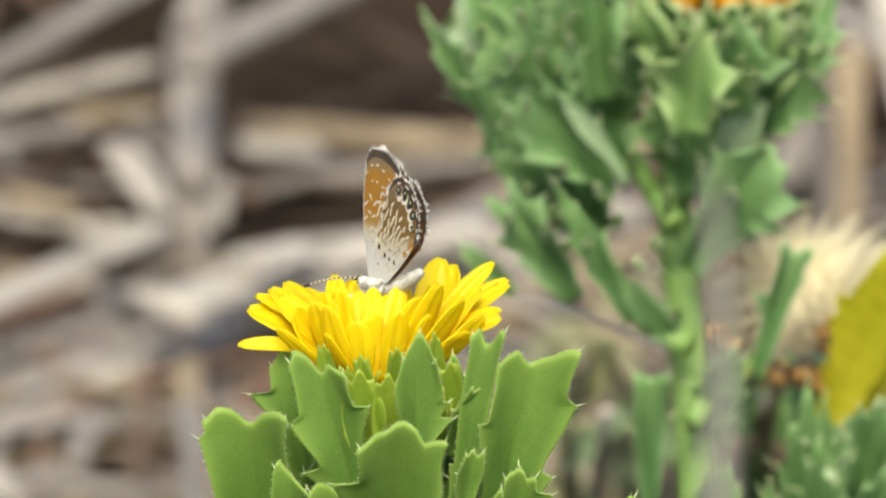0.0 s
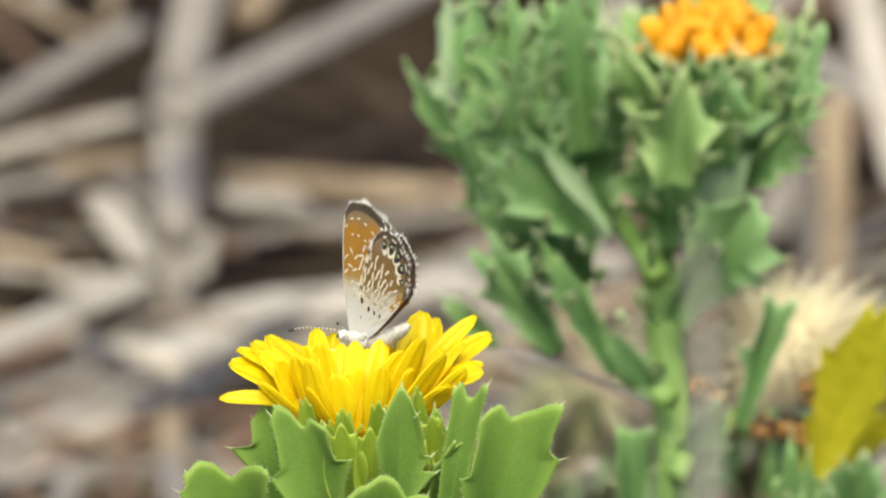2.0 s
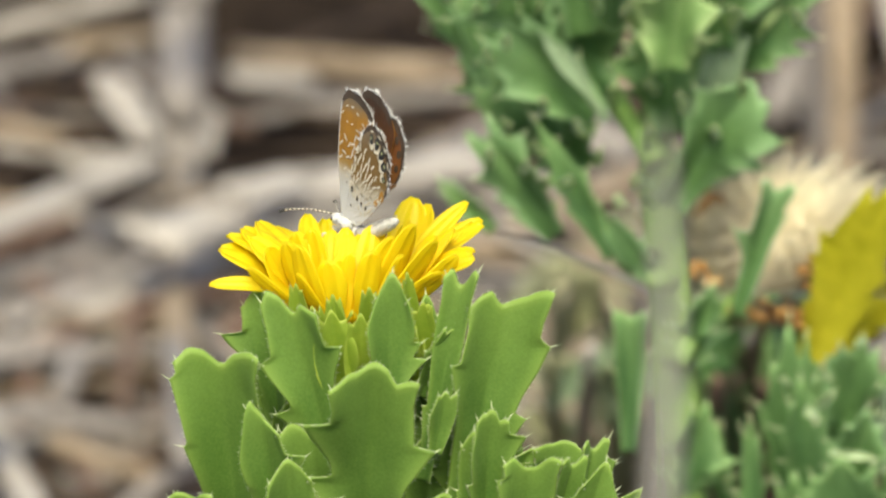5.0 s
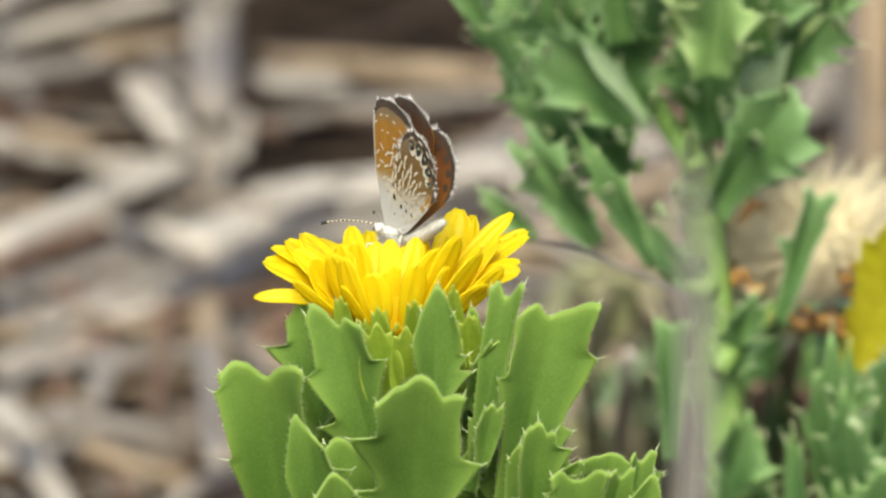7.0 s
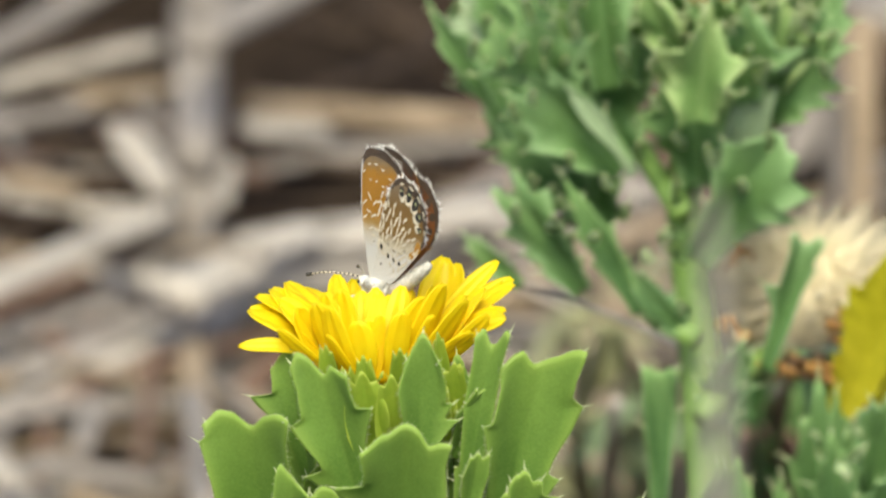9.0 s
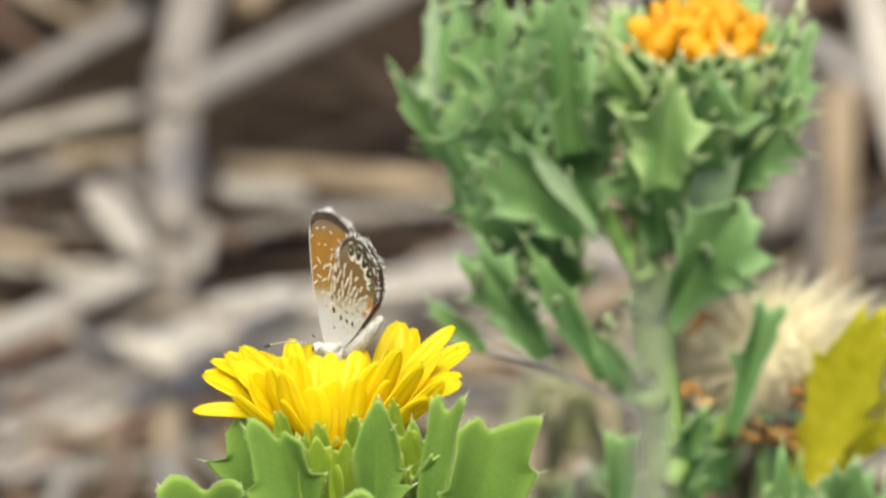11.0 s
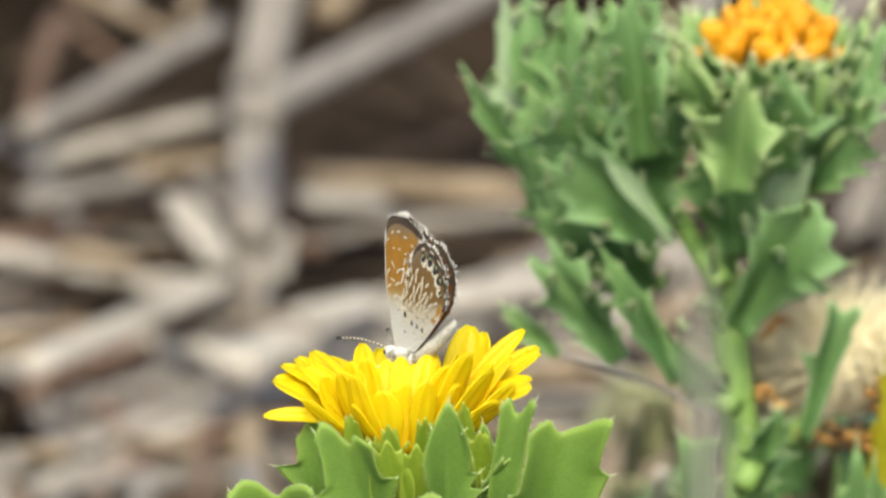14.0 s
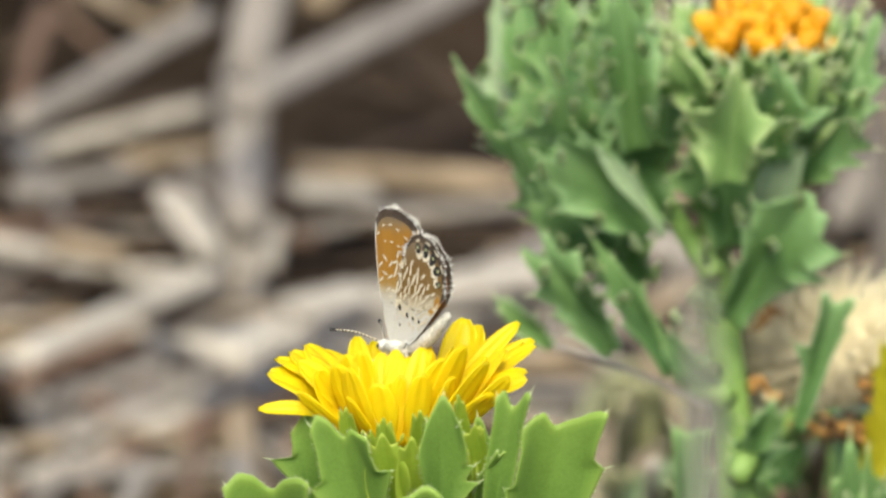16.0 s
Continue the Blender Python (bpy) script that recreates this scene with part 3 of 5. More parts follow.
    # litter left out where near-black soil stands in for deep shade
    shade_gaps = [(on_ground(u, v, 0.005), rx, ry) for u, v, rx, ry in ((460, 120, 0.010, 0.028), (640, 160, 0.013, 0.024), (600, 360, 0.012, 0.012), (90, -20, 0.014, 0.04), (250, -60, 0.010, 0.03), (30, -40, 0.012, 0.03), (700, 10, 0.014, 0.03), (480, 40, 0.010, 0.03), (520, 90, 0.012, 0.03), (10, -30, 0.012, 0.03), (230, 800, 0.006, 0.006), (740, 20, 0.012, 0.03), (780, 90, 0.014, 0.04), (620, 70, 0.012, 0.03), (1540, 320, 0.006, 0.03), (1310, 640, 0.008, 0.04))]
    stray = random.Random(31)
    for name, mat, count in (("litter_grey", STRAW_GREY, 900), ("litter_tan", STRAW_TAN, 420), ("litter_dark", STRAW_SHADED, 460), ("litter_brown", STRAW_RED, 560), ("litter_pale", STRAW_PALE, 190)):
        bm = bmesh.new()
        for k in range(count):
            p = Vector((rng.uniform(-0.16, 0.16), rng.uniform(0.25, 1.0), 0))
            if abs(p.x) > 0.085 or not 0.36 < p.y < 0.74:
                p += Vector((p.x * abs(stray.gauss(0, 1.1)), (p.y - 0.55) * abs(stray.gauss(0, 0.5)), 0))
            w = rng.uniform(-0.2, math.pi + 0.2) if rng.random() < 0.4 else rng.gauss(0.5, 0.5)
            ln = rng.uniform(0.022, 0.085)
            r = rng.uniform(0.0006, 0.0017)
            way = Vector((math.cos(w), math.sin(w), rng.uniform(-0.06, 0.10))) * ln
            p.z = r + rng.uniform(0.0, 0.004 if mat in (STRAW_RED, STRAW_SHADED) else 0.009) + max(0, -way.z)
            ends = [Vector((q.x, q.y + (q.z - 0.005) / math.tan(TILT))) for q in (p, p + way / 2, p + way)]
            if any(((q.x - a.x) / rx) ** 2 + ((q.y - a.y) / ry) ** 2 < (0.45 if mat is STRAW_SHADED else 0.8 if mat is STRAW_RED else 1) for a, rx, ry in shade_gaps for q in ends):
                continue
            tube(bm, bend(p, p + way, Vector((rng.uniform(-1, 1), rng.uniform(-1, 1), 0.5)) * ln * 0.08, 4), [r * f for f in (0.8, 1, 1, 0.95, 0.7)], 6, flat=rng.uniform(0.3, 0.9), rough=0.3)
        tagged(part(name, bm, mat), "loose broken bits of dry stalks and chaff", "plant litter", kind="stuff")
    # thinner litter all around
    for name, mat, count in (("litter_scattered_grey", STRAW_GREY, 2600), ("litter_scattered_tan", STRAW_TAN, 1600)):
        bm = bmesh.new()
        for k in range(count):
            p = Vector((rng.gauss(0, 0.42), rng.gauss(0.62, 0.45), 0))
            if (abs(p.x) < 0.14 and 0.3 < p.y < 0.85) or (abs(p.x) < 0.12 and p.y < 0.25):
                continue
            w, ln, r = rng.uniform(0, math.pi), rng.uniform(0.02, 0.09), rng.uniform(0.0006, 0.0017)
            p.z = r + rng.uniform(0, 0.005)
            way = Vector((math.cos(w), math.sin(w), rng.uniform(0, 0.08))) * ln
            tube(bm, [p, p + way * 0.5, p + way], [r * 0.8, r, r * 0.7], 5, flat=0.6, rough=0.3)
        tagged(part(name, bm, mat), "loose broken bits of dry stalks scattered on soil", "plant litter", kind="stuff")
    # a dry grass stem in front of everything
    ob = thing("grass_stem", sight(1275, 3400, 0.84) * 1, "thin grey dry grass stem standing upright", "grass stem")
    ob.location.z = 0
    o = ob.location
    bm = bmesh.new()
    top = sight(1262, 310, 0.84)
    way = (top - o).normalized()
    pts, radii = [Vector((0, 0, 0)), (top - o) * 0.4, (top - o) * 0.8], [0.0011, 0.00105, 0.00085]
    for back, r in ((0.03, 0.00074), (0.022, 0.00066), (0.017, 0.0006), (0.013, 0.00054), (0.010, 0.00048), (0.007, 0.00048), (0.004, 0.0004), (0.002, 0.0003), (0.0, 0.0001)):
        pts.append(top - o - way * back + Vector((0.0004 * math.sin(back * 160), 0, 0)))
        radii.append(r)
    tube(bm, pts, radii, 18)
    part("stem", bm, DRY_GRASS, ob)
    return ob


# ---- the flowering plant in front ----
def near(u, v, w=0.0):
    """A place on the front plant: w millimetres behind the flower's middle."""
    return sight(u + 47, v + 105.5, REACH + w / 1000)


def build_front_plant():
    foot = Vector((near(650, 700).x + 0.004, near(650, 700).y + 0.004, 0))
    ob = thing("gumweed_plant", foot, "green leafy gumweed plant with spiny toothed leaves, in bloom", "plant")
    bm = bmesh.new()
    top = near(628, 570, 1)
    pts = bend(Vector((0, 0, 0)), top - foot, Vector((0.004, 0.002, 0)), 16)
    tube(bm, pts, [0.0026 - 0.0007 * i / 16 for i in range(17)], 12, rough=0.05)
    part("stem", bm, STEM, ob)
    G = (LEAF, SPINE)
    rng = random.Random(3)
    H = 0.00028
    def lf(b, t, width, left=(), right=(), end=None, face=(0, -1, 0.15), curl=0.05, crown=0.12, blunt=0.9, mats=G, **k):
        leaf(ob, near(*b), near(*t), width * 0.000037, face, mats, 3, curl, hairs=H, rng=rng, crown=crown, blunt=blunt, left=left and tuple((at, 1.6 * size) for at, size in left), right=right and tuple((at, 1.6 * size) for at, size in right), end=end, fold=0.13, wavy=0.08, **k)
    TWO = ((-1, 0.55), (-0.72, 1), (-0.4, 0.85), (0.1, 0.1), (0.5, 0.62), (0.85, 0.8), (1, 0.6))
    THREE = ((-1, 0.3), (-0.62, 0.78), (-0.5, 0.7), (-0.1, 1), (0.25, 0.92), (0.58, 0.3), (0.85, 0.52), (1, 0.5))
    HORNS = ((-1, 0.5), (-0.75, 0.9), (-0.2, 0.25), (0.15, 0.3), (0.8, 1.15), (1, 1))
    ROUND = ((-1, 0), (-0.6, 0.55), (-0.2, 0.95), (0.1, 1), (0.5, 0.7), (1, 0))
    SLANT = ((-1, -0.2), (-0.78, 0.4), (-0.55, 0.62), (-0.32, 0.25), (-0.15, 0.1), (0.4, 0.6), (0.9, 1.2), (1, 1.15))
    TILTED = ((-1, 0.9), (-0.75, 1.5), (-0.4, 1.2), (0.1, 0.1), (0.5, 0.55), (1, 0.1))
    # the large leaves that stand round the head
    lf((432, 990, 1), (386, 606, -4), 132, ((0.62, 0.10), (0.90, 0.16)), ((0.55, 0.06),), TWO, (-0.1, -1, 0.1), 0.02, 0.11, 1.0, foot=0.62)
    lf((505, 780, 2), (466, 505, 0), 70, ((0.30, 0.5), (0.78, 0.8)), ((0.5, 0.1),), ROUND, (-0.5, -0.8, 0.0), 0.04)
    lf((600, 850, -2), (512, 522, -5), 98, ((0.44, 0.55), (0.73, 0.28)), ((0.42, 0.34), (0.76, 0.30)), TILTED, (-0.15, -1, 0.1), 0.05, 0.10, 0.85)
    lf((690, 730, -4), (695, 482, -6), 84, ((0.35, 0.08),), ((0.45, 0.6), (0.60, 0.28)), ROUND, (0.05, -1, 0.1), 0.04, 0.16, 0.6)
    lf((645, 1000, -4), (668, 634, -11), 150, ((0.46, 0.62), (0.78, 0.36)), ((0.36, 0.48), (0.67, 0.34)), THREE, (0.0, -1, 0.15), 0.05, 0.12, 0.92)
    lf((750, 740, 0), (752, 520, -1), 62, ((0.5, 0.2),), ((0.44, 0.8), (0.68, 0.5), (0.88, 0.3)), ROUND, (0.3, -1, 0.1), 0.06, 0.16, 0.6)
    lf((752, 850, -3), (826, 476, -6), 52, ((0.34, 0.3),), ((0.30, 0.25), (0.5, 0.12)), HORNS, (-0.35, -0.9, 0.0), 0.02, 0.10, 1.05)
    lf((812, 930, -2), (904, 500, -5), 128, ((0.69, 0.16),), ((0.50, 0.30), (0.80, 0.22)), SLANT, (0.12, -1, 0.1), 0.05, 0.09, 0.94, foot=0.42)
    lf((770, 800, -1), (782, 640, -3), 46, ((0.4, 0.3),), ((0.62, 0.6), (0.85, 0.5)), ROUND, (0.2, -1, 0.1), 0.1, 0.14, 0.7)
    # the smaller ones below
    lf((500, 960, -5), (468, 704, -8), 84, ((0.5, 0.1),), ((0.52, 0.2), (0.76, 0.5)), ((-1, 0.7), (-0.8, 1), (-0.3, 0.7), (0.3, 0.35), (1, 0.1)), (-0.3, -1, 0.1), 0.05, 0.2, 0.6)
    lf((520, 1000, -6), (512, 808, -9), 96, ((0.7, 0.1),), ((0.72, 0.5),), ROUND, (0.1, -1, 0.2), 0.06, 0.14, 0.7)
    lf((585, 1000, -3), (548, 742, -5), 110, ((0.5, 0.3),), ((0.55, 0.3), (0.8, 0.3)), TWO, (-0.1, -1, 0.2), 0.05, 0.1, 0.8)
    lf((385, 1040, -2), (345, 860, -5), 80, ((0.55, 0.4),), ((0.6, 0.3),), TWO, (-0.3, -1, 0.2), 0.06, 0.1, 0.9)
    lf((855, 950, -6), (870, 720, -9), 66, ((0.45, 0.2),), ((0.60, 0.8), (0.86, 0.6)), THREE, (0.2, -1, 0.1), 0.05, 0.1, 0.7)
    lf((830, 960, -5), (842, 760, -7), 44, ((0.5, 0.2),), ((0.6, 0.2),), ROUND, (-0.3, -1, 0.1), 0.05, 0.12, 0.7)
    lf((870, 880, -3), (945, 790, -4), 74, ((0.5, 0.3), (0.8, 0.25)), ((0.6, 0.3),), ROUND, (0.3, -0.9, 0.3), 0.06, 0.2, 0.5)
    lf((925, 1000, -6), (940, 800, -8), 92, ((0.62, 0.4), (0.85, 0.2)), ((0.6, 0.3),), HORNS, (0.1, -1, 0.3), 0.08, 0.14, 0.95)
    lf((985, 960, -2), (1000, 776, -3), 110, ((0.5, 0.2), (0.82, 0.3)), ((0.55, 0.3), (0.86, 0.4)), THREE, (0.1, -1, 0.2), 0.06, 0.1, 0.95)
    lf((970, 980, -6), (1012, 800, -8), 50, ((0.5, 0.4),), ((0.5, 0.4), (0.8, 0.3)), HORNS, (0.5, -0.9, 0.1), 0.06, 0.12, 0.85)
    lf((1010, 1000, -3), (1046, 772, -4), 60, ((0.6, 0.2),), ((0.4, 0.5), (0.62, 0.5), (0.85, 0.4)), HORNS, (0.5, -0.9, 0.1), 0.05, 0.1, 0.8)
    lf((1020, 1000, -7), (1072, 812, -9), 92, ((0.5, 0.5), (0.76, 0.2)), ((0.55, 0.5), (0.8, 0.4)), ROUND, (0.1, -1, 0.2), 0.06, 0.2, 0.6)
    lf((1010, 990, -5), (1135, 858, -8), 62, ((0.6, 0.4),), ((0.5, 0.4),), ROUND, (0.3, -1, 0.4), 0.06, 0.2, 0.5)
    lf((755, 980, -6), (792, 868, -8), 90, ((0.5, 0.3),), ((0.6, 0.4),), ROUND, (0.1, -1, 0.2), 0.06, 0.15, 0.7)
    # inner ones, seen in the gaps
    for b, t, wd, fc in (((605, 780, 1), (598, 575, -2), 100, 0), ((745, 930, 1), (735, 690, 0), 130, 0.1), ((520, 930, 2), (545, 690, 1), 120, -0.1), ((860, 960, 3), (830, 700, 3), 110, 0.1), ((475, 900, 3), (478, 650, 2), 90, -0.2),
                         ((500, 800, 4), (500, 590, 3), 80, -0.2), ((790, 900, 3), (800, 660, 3), 90, 0.1), ((610, 800, 4), (640, 600, 3), 130, 0), ((640, 760, 2), (640, 585, 0), 80, 0.1), ((885, 960, 1), (880, 740, 0), 100, 0.1), ((900, 980, 2), (905, 800, 1), 110, 0.1), ((960, 990, 2), (965, 815, 1), 110, 0.2), ((1035, 1000, 2), (1040, 810, 1), 90, 0.2), ((830, 960, 0), (815, 740, -1), 80, -0.1), ((760, 960, 0), (762, 760, -1), 100, 0.1)):
        lf(b, t, wd, ((0.45, 0.3), (0.75, 0.25)), ((0.4, 0.3), (0.7, 0.3)), ROUND, (fc, -1, 0.1), 0.05, 0.15, 0.7)
    for b, t in (((620, 820, 8), (560, 560, 10)), ((660, 820, 8), (720, 560, 11))):
        lf(b, t, 110, ((0.4, 0.3), (0.7, 0.3)), ((0.4, 0.3), (0.7, 0.3)), THREE, (0, 1, 0.2))
    # yellow-green bracts showing between the leaves and the rays
    for b, t, wd, fx in (((545, 640, -2), (527, 500, -4), 34, -0.2), ((605, 660, -4), (594, 518, -6), 40, -0.2), ((660, 650, -4), (655, 505, -7), 42, 0), ((640, 700, -4), (644, 560, -6), 40, 0.1), ((600, 680, -2), (572, 560, -3), 46, -0.2), ((742, 660, -2), (716, 478, -5), 30, 0.3), ((725, 660, -2), (735, 552, -3), 40, 0.2), ((565, 650, -1), (535, 552, -3), 44, -0.4)):
        leaf(ob, near(b[0], b[1], b[2] + 1.5), near(t[0], t[1], t[2] + 1.5), wd * 0.000037, (fx, -1, 0.2), (BRACT, SPINE), 2, 0.08, rng=rng, bite=0.08, blunt=0.5, spine=0.4, name="bract", thick=0.0002)
    for b, t, wd in (((645, 710, -3), (640, 552, -5.5), 80), ((606, 710, -3), (588, 546, -5.5), 96), ((748, 690, -2), (748, 530, -4.5), 66), ((592, 650, -1), (554, 540, -3), 54), ((664, 690, -1), (662, 570, -3), 60), ((560, 700, 0), (572, 590, -2), 60)):
        leaf(ob, near(*b), near(*t), wd * 0.000037, (0, -1, 0.2), (BRACT, SPINE), 2, 0.08, rng=rng, bite=0.06, blunt=0.45, spine=0.3, name="bract", thick=0.0002)
    for k in range(34):
        u, v, w = rng.uniform(540, 770), rng.uniform(528, 600), rng.uniform(-2.5, 0.5)
        leaf(ob, near(u * 0.75 + 162, v + 120, w + 1), near(u, v, w - 1.5), rng.uniform(62, 100) * 0.000037, (rng.uniform(-0.4, 0.4), -1, 0.2), (BRACT, SPINE), 2, 0.06, rng=rng, bite=0.06, blunt=0.55, spine=0, name="bract", thick=0.0002, steps=16)
    # young inner leaves close under the head, pale with long white teeth
    for b, t, wd, fx in (((745, 700, -3), (800, 575, -5), 54, 0.4), ((770, 800, -5), (790, 690, -6), 46, 0.3)):
        leaf(ob, near(*b), near(*t), wd * 0.000037, (fx, -1, 0.1), (LEAF, SPINE), 3, 0.1, hairs=H, rng=rng, bite=0.14, blunt=0.6, spine=0.8, first=0.4)
    build_flower(ob)


def ray(head, base, tip, width, up, sag, rng):
    """One strap-shaped ray floret, grooved along its length, with a notched end."""
    bm = bmesh.new()
    o = head.matrix_basis.translation if head.parent is None else head.parent.location
    base, tip = base - o, tip - o
    a = tip - base
    length = a.length
    a.normalize()
    n0 = (up - a * up.dot(a)).normalized()
    side = a.cross(n0)
    rows = []
    tw = rng.uniform(-0.45, 0.45)
    skew = rng.uniform(-0.07, 0.07)
    dish = rng.uniform(-0.02, 0.07)
    flop = rng.uniform(-0.05, 0.05)
    for i in range(15):
        s = i / 14
        w = width / 2 * (0.5 + 0.5 * math.sin(min(s / 0.6, 1) * math.pi / 2) ** 1.2)
        if s > 0.62:
            w *= math.sqrt(max(0.04, 1 - ((s - 0.62) / 0.385) ** 2.3))
        c, t = math.cos(tw * s), math.sin(tw * s)
        sd, nn = side * c + n0 * t, n0 * c - side * t
        mid = base + a * (length * s) + n0 * (sag * length * math.sin(s * math.pi) + flop * length * s * s) + side * (skew * length * math.sin(s * math.pi))
        row = []
        for j in range(13):
            x = (j - 6) / 6
            groove = -0.05 * width * (math.exp(-((abs(x) - 0.42) / 0.13) ** 2))
            lift = dish * width * x * x + groove
            notch = -0.008 * length * (0.5 + 0.5 * math.cos(x * math.pi * 3)) if i == 14 else 0
            row.append((mid + sd * (x * w) + nn * lift + a * notch, nn))
        rows.append(row)
    # orange towards the base: dimmer light through overlapping rays, put into the colour
    sheet(bm, rows, 0.0001, [[max(0.0, 1 - i / 8)] * 13 for i in range(15)])
    return part("ray_floret", bm, RAY, head)


HEAD_Z = (RISE - AXIS * 0.05).normalized()
HEAD_Y = Vector((1, 0, 0)).cross(HEAD_Z) * -1


def build_flower(plant):
    rng = random.Random(11)
    o = plant.location
    # receptacle and disc
    bm = bmesh.new()
    pts = [near(628, 640, 1) - o, near(626, 600, 1) - o, near(624, 560, 2) - o, near(622, 525, 2) - o, near(620, 500, 2) - o]
    tube(bm, pts, [0.0018, 0.0024, 0.0028, 0.0030, 0.0020], 20, rough=0.04)
    head = part("flower_head", bm, BRACT, plant, "yellow flower head with upswept rays and green bracts")
    bm = bmesh.new()
    for k in range(210):
        r = 0.0023 * math.sqrt((k + 0.5) / 210)
        w = k * 2.39996
        out = (Vector((1, 0, 0)) * math.cos(w) + HEAD_Y * math.sin(w)) * r
        p = near(620, 540, 2) - o + out + HEAD_Z * (0.0008 - 40 * r * r + rng.uniform(-0.0002, 0.0002))
        q = p + out * 0.25 + HEAD_Z * rng.uniform(0.0010, 0.0018)
        tube(bm, [p, p.lerp(q, 0.7), q], [0.00018, 0.0003, 0.00042], 5)
    disc = part("disc", bm, FLORET, head, "dense orange-yellow disc florets")
    disc["kind"] = "stuff"
    # bracts below the rays
    for k in range(70):
        w = k * 2.39996
        lvl = k / 70
        c, s = math.cos(w), math.sin(w)
        out = Vector((1, 0, 0)) * c + HEAD_Y * s
        b = near(625, 700 - 72 * lvl, 1) + out * (0.0022 + 0.0008 * lvl)
        t = b + out * rng.uniform(0.0008, 0.0016) + HEAD_Z * rng.uniform(0.0022, 0.0032)
        leaf(plant, b, t, 0.0016, (c, s, 0.2), (BRACT, SPINE), 2, 0.22, 0.1, bite=0.05, blunt=0.3, spine=0.5, name="bract", thick=0.0002, steps=12, rng=rng)
    # rays: tip u v w, base angle, width; first those that stand out against the litter, then those in front
    rim = ((373, 507, -2, 190, 26), (391, 442, 1, 178, 84), (406, 416, 2, 170, 60), (428, 408, 3, 164, 76), (457, 394, 4, 150, 70), (488, 400, 5, 142, 72), (545, 381, 6, 128, 46),
           (575, 394, 7, 115, 66), (733, 350, 5, 62, 80), (760, 364, 5, 52, 60), (826, 358, 4, 38, 40), (834, 393, 3, 30, 58), (856, 395, 3, 24, 44), (859, 404, 2, 18, 46),
           (836, 440, 0, 8, 50), (843, 460, -2, 352, 44), (600, 408, 8, 100, 50), (660, 410, 8, 85, 50))
    front = ((447, 478, -6, 212, 36), (462, 440, -4, 202, 66), (506, 430, -7, 214, 70), (540, 446, -9, 226, 64), (572, 456, -11, 238, 56), (520, 470, -9, 222, 46),
             (600, 438, -8, 250, 50), (622, 430, -9, 262, 30), (655, 450, -11, 276, 52), (690, 424, -7, 286, 56), (716, 436, -9, 296, 48), (742, 404, -6, 304, 70),
             (772, 410, -7, 312, 76), (806, 430, -4, 330, 58), (788, 470, -6, 328, 46))
    mid_row = ((558, 406, -2, 222, 62), (614, 404, -3, 258, 52), (640, 404, -4, 270, 50), (676, 400, -2, 286, 56), (706, 400, -1, 300, 60), (520, 412, 0, 200, 60),
               (588, 408, -3, 244, 54), (628, 412, -6, 264, 50), (658, 408, -5, 278, 54), (775, 420, 0, 345, 56), (808, 410, 1, 358, 52), (442, 426, 0, 184, 56))
    for u, v, w, ang, wd in rim + front + mid_row:
        ang += rng.uniform(-12, 12)
        if w <= -4:
            u, v = u + rng.uniform(-12, 12), v + rng.uniform(-14, 20)
        wd *= rng.uniform(0.86, 1.14)
        c, s = math.cos(radians(ang)), math.sin(radians(ang))
        outer = abs(c) ** 2 * (w > -3)
        b = near(624, 568 - 38 * outer, 1) + (Vector((1, 0, 0)) * c + HEAD_Y * s) * (0.0026 + 0.0009 * outer)
        t = near(u, v, w if w > 0 else w * 0.30)
        up = (near(620, 380, 2) - (b + t) / 2).normalized()
        if s > -0.45:
            up -= AXIS * 0.9
        ray(head, b, t, wd * 0.000037 * (0.92 + 0.12 * outer), up, rng.uniform(-0.07, 0.03) + 0.13 * outer, rng)


# ---- the taller plant behind ----
FAR = 1.12 * REACH


def far(u, v, w=0.0):
    return sight(u, v, FAR + w / 1000)


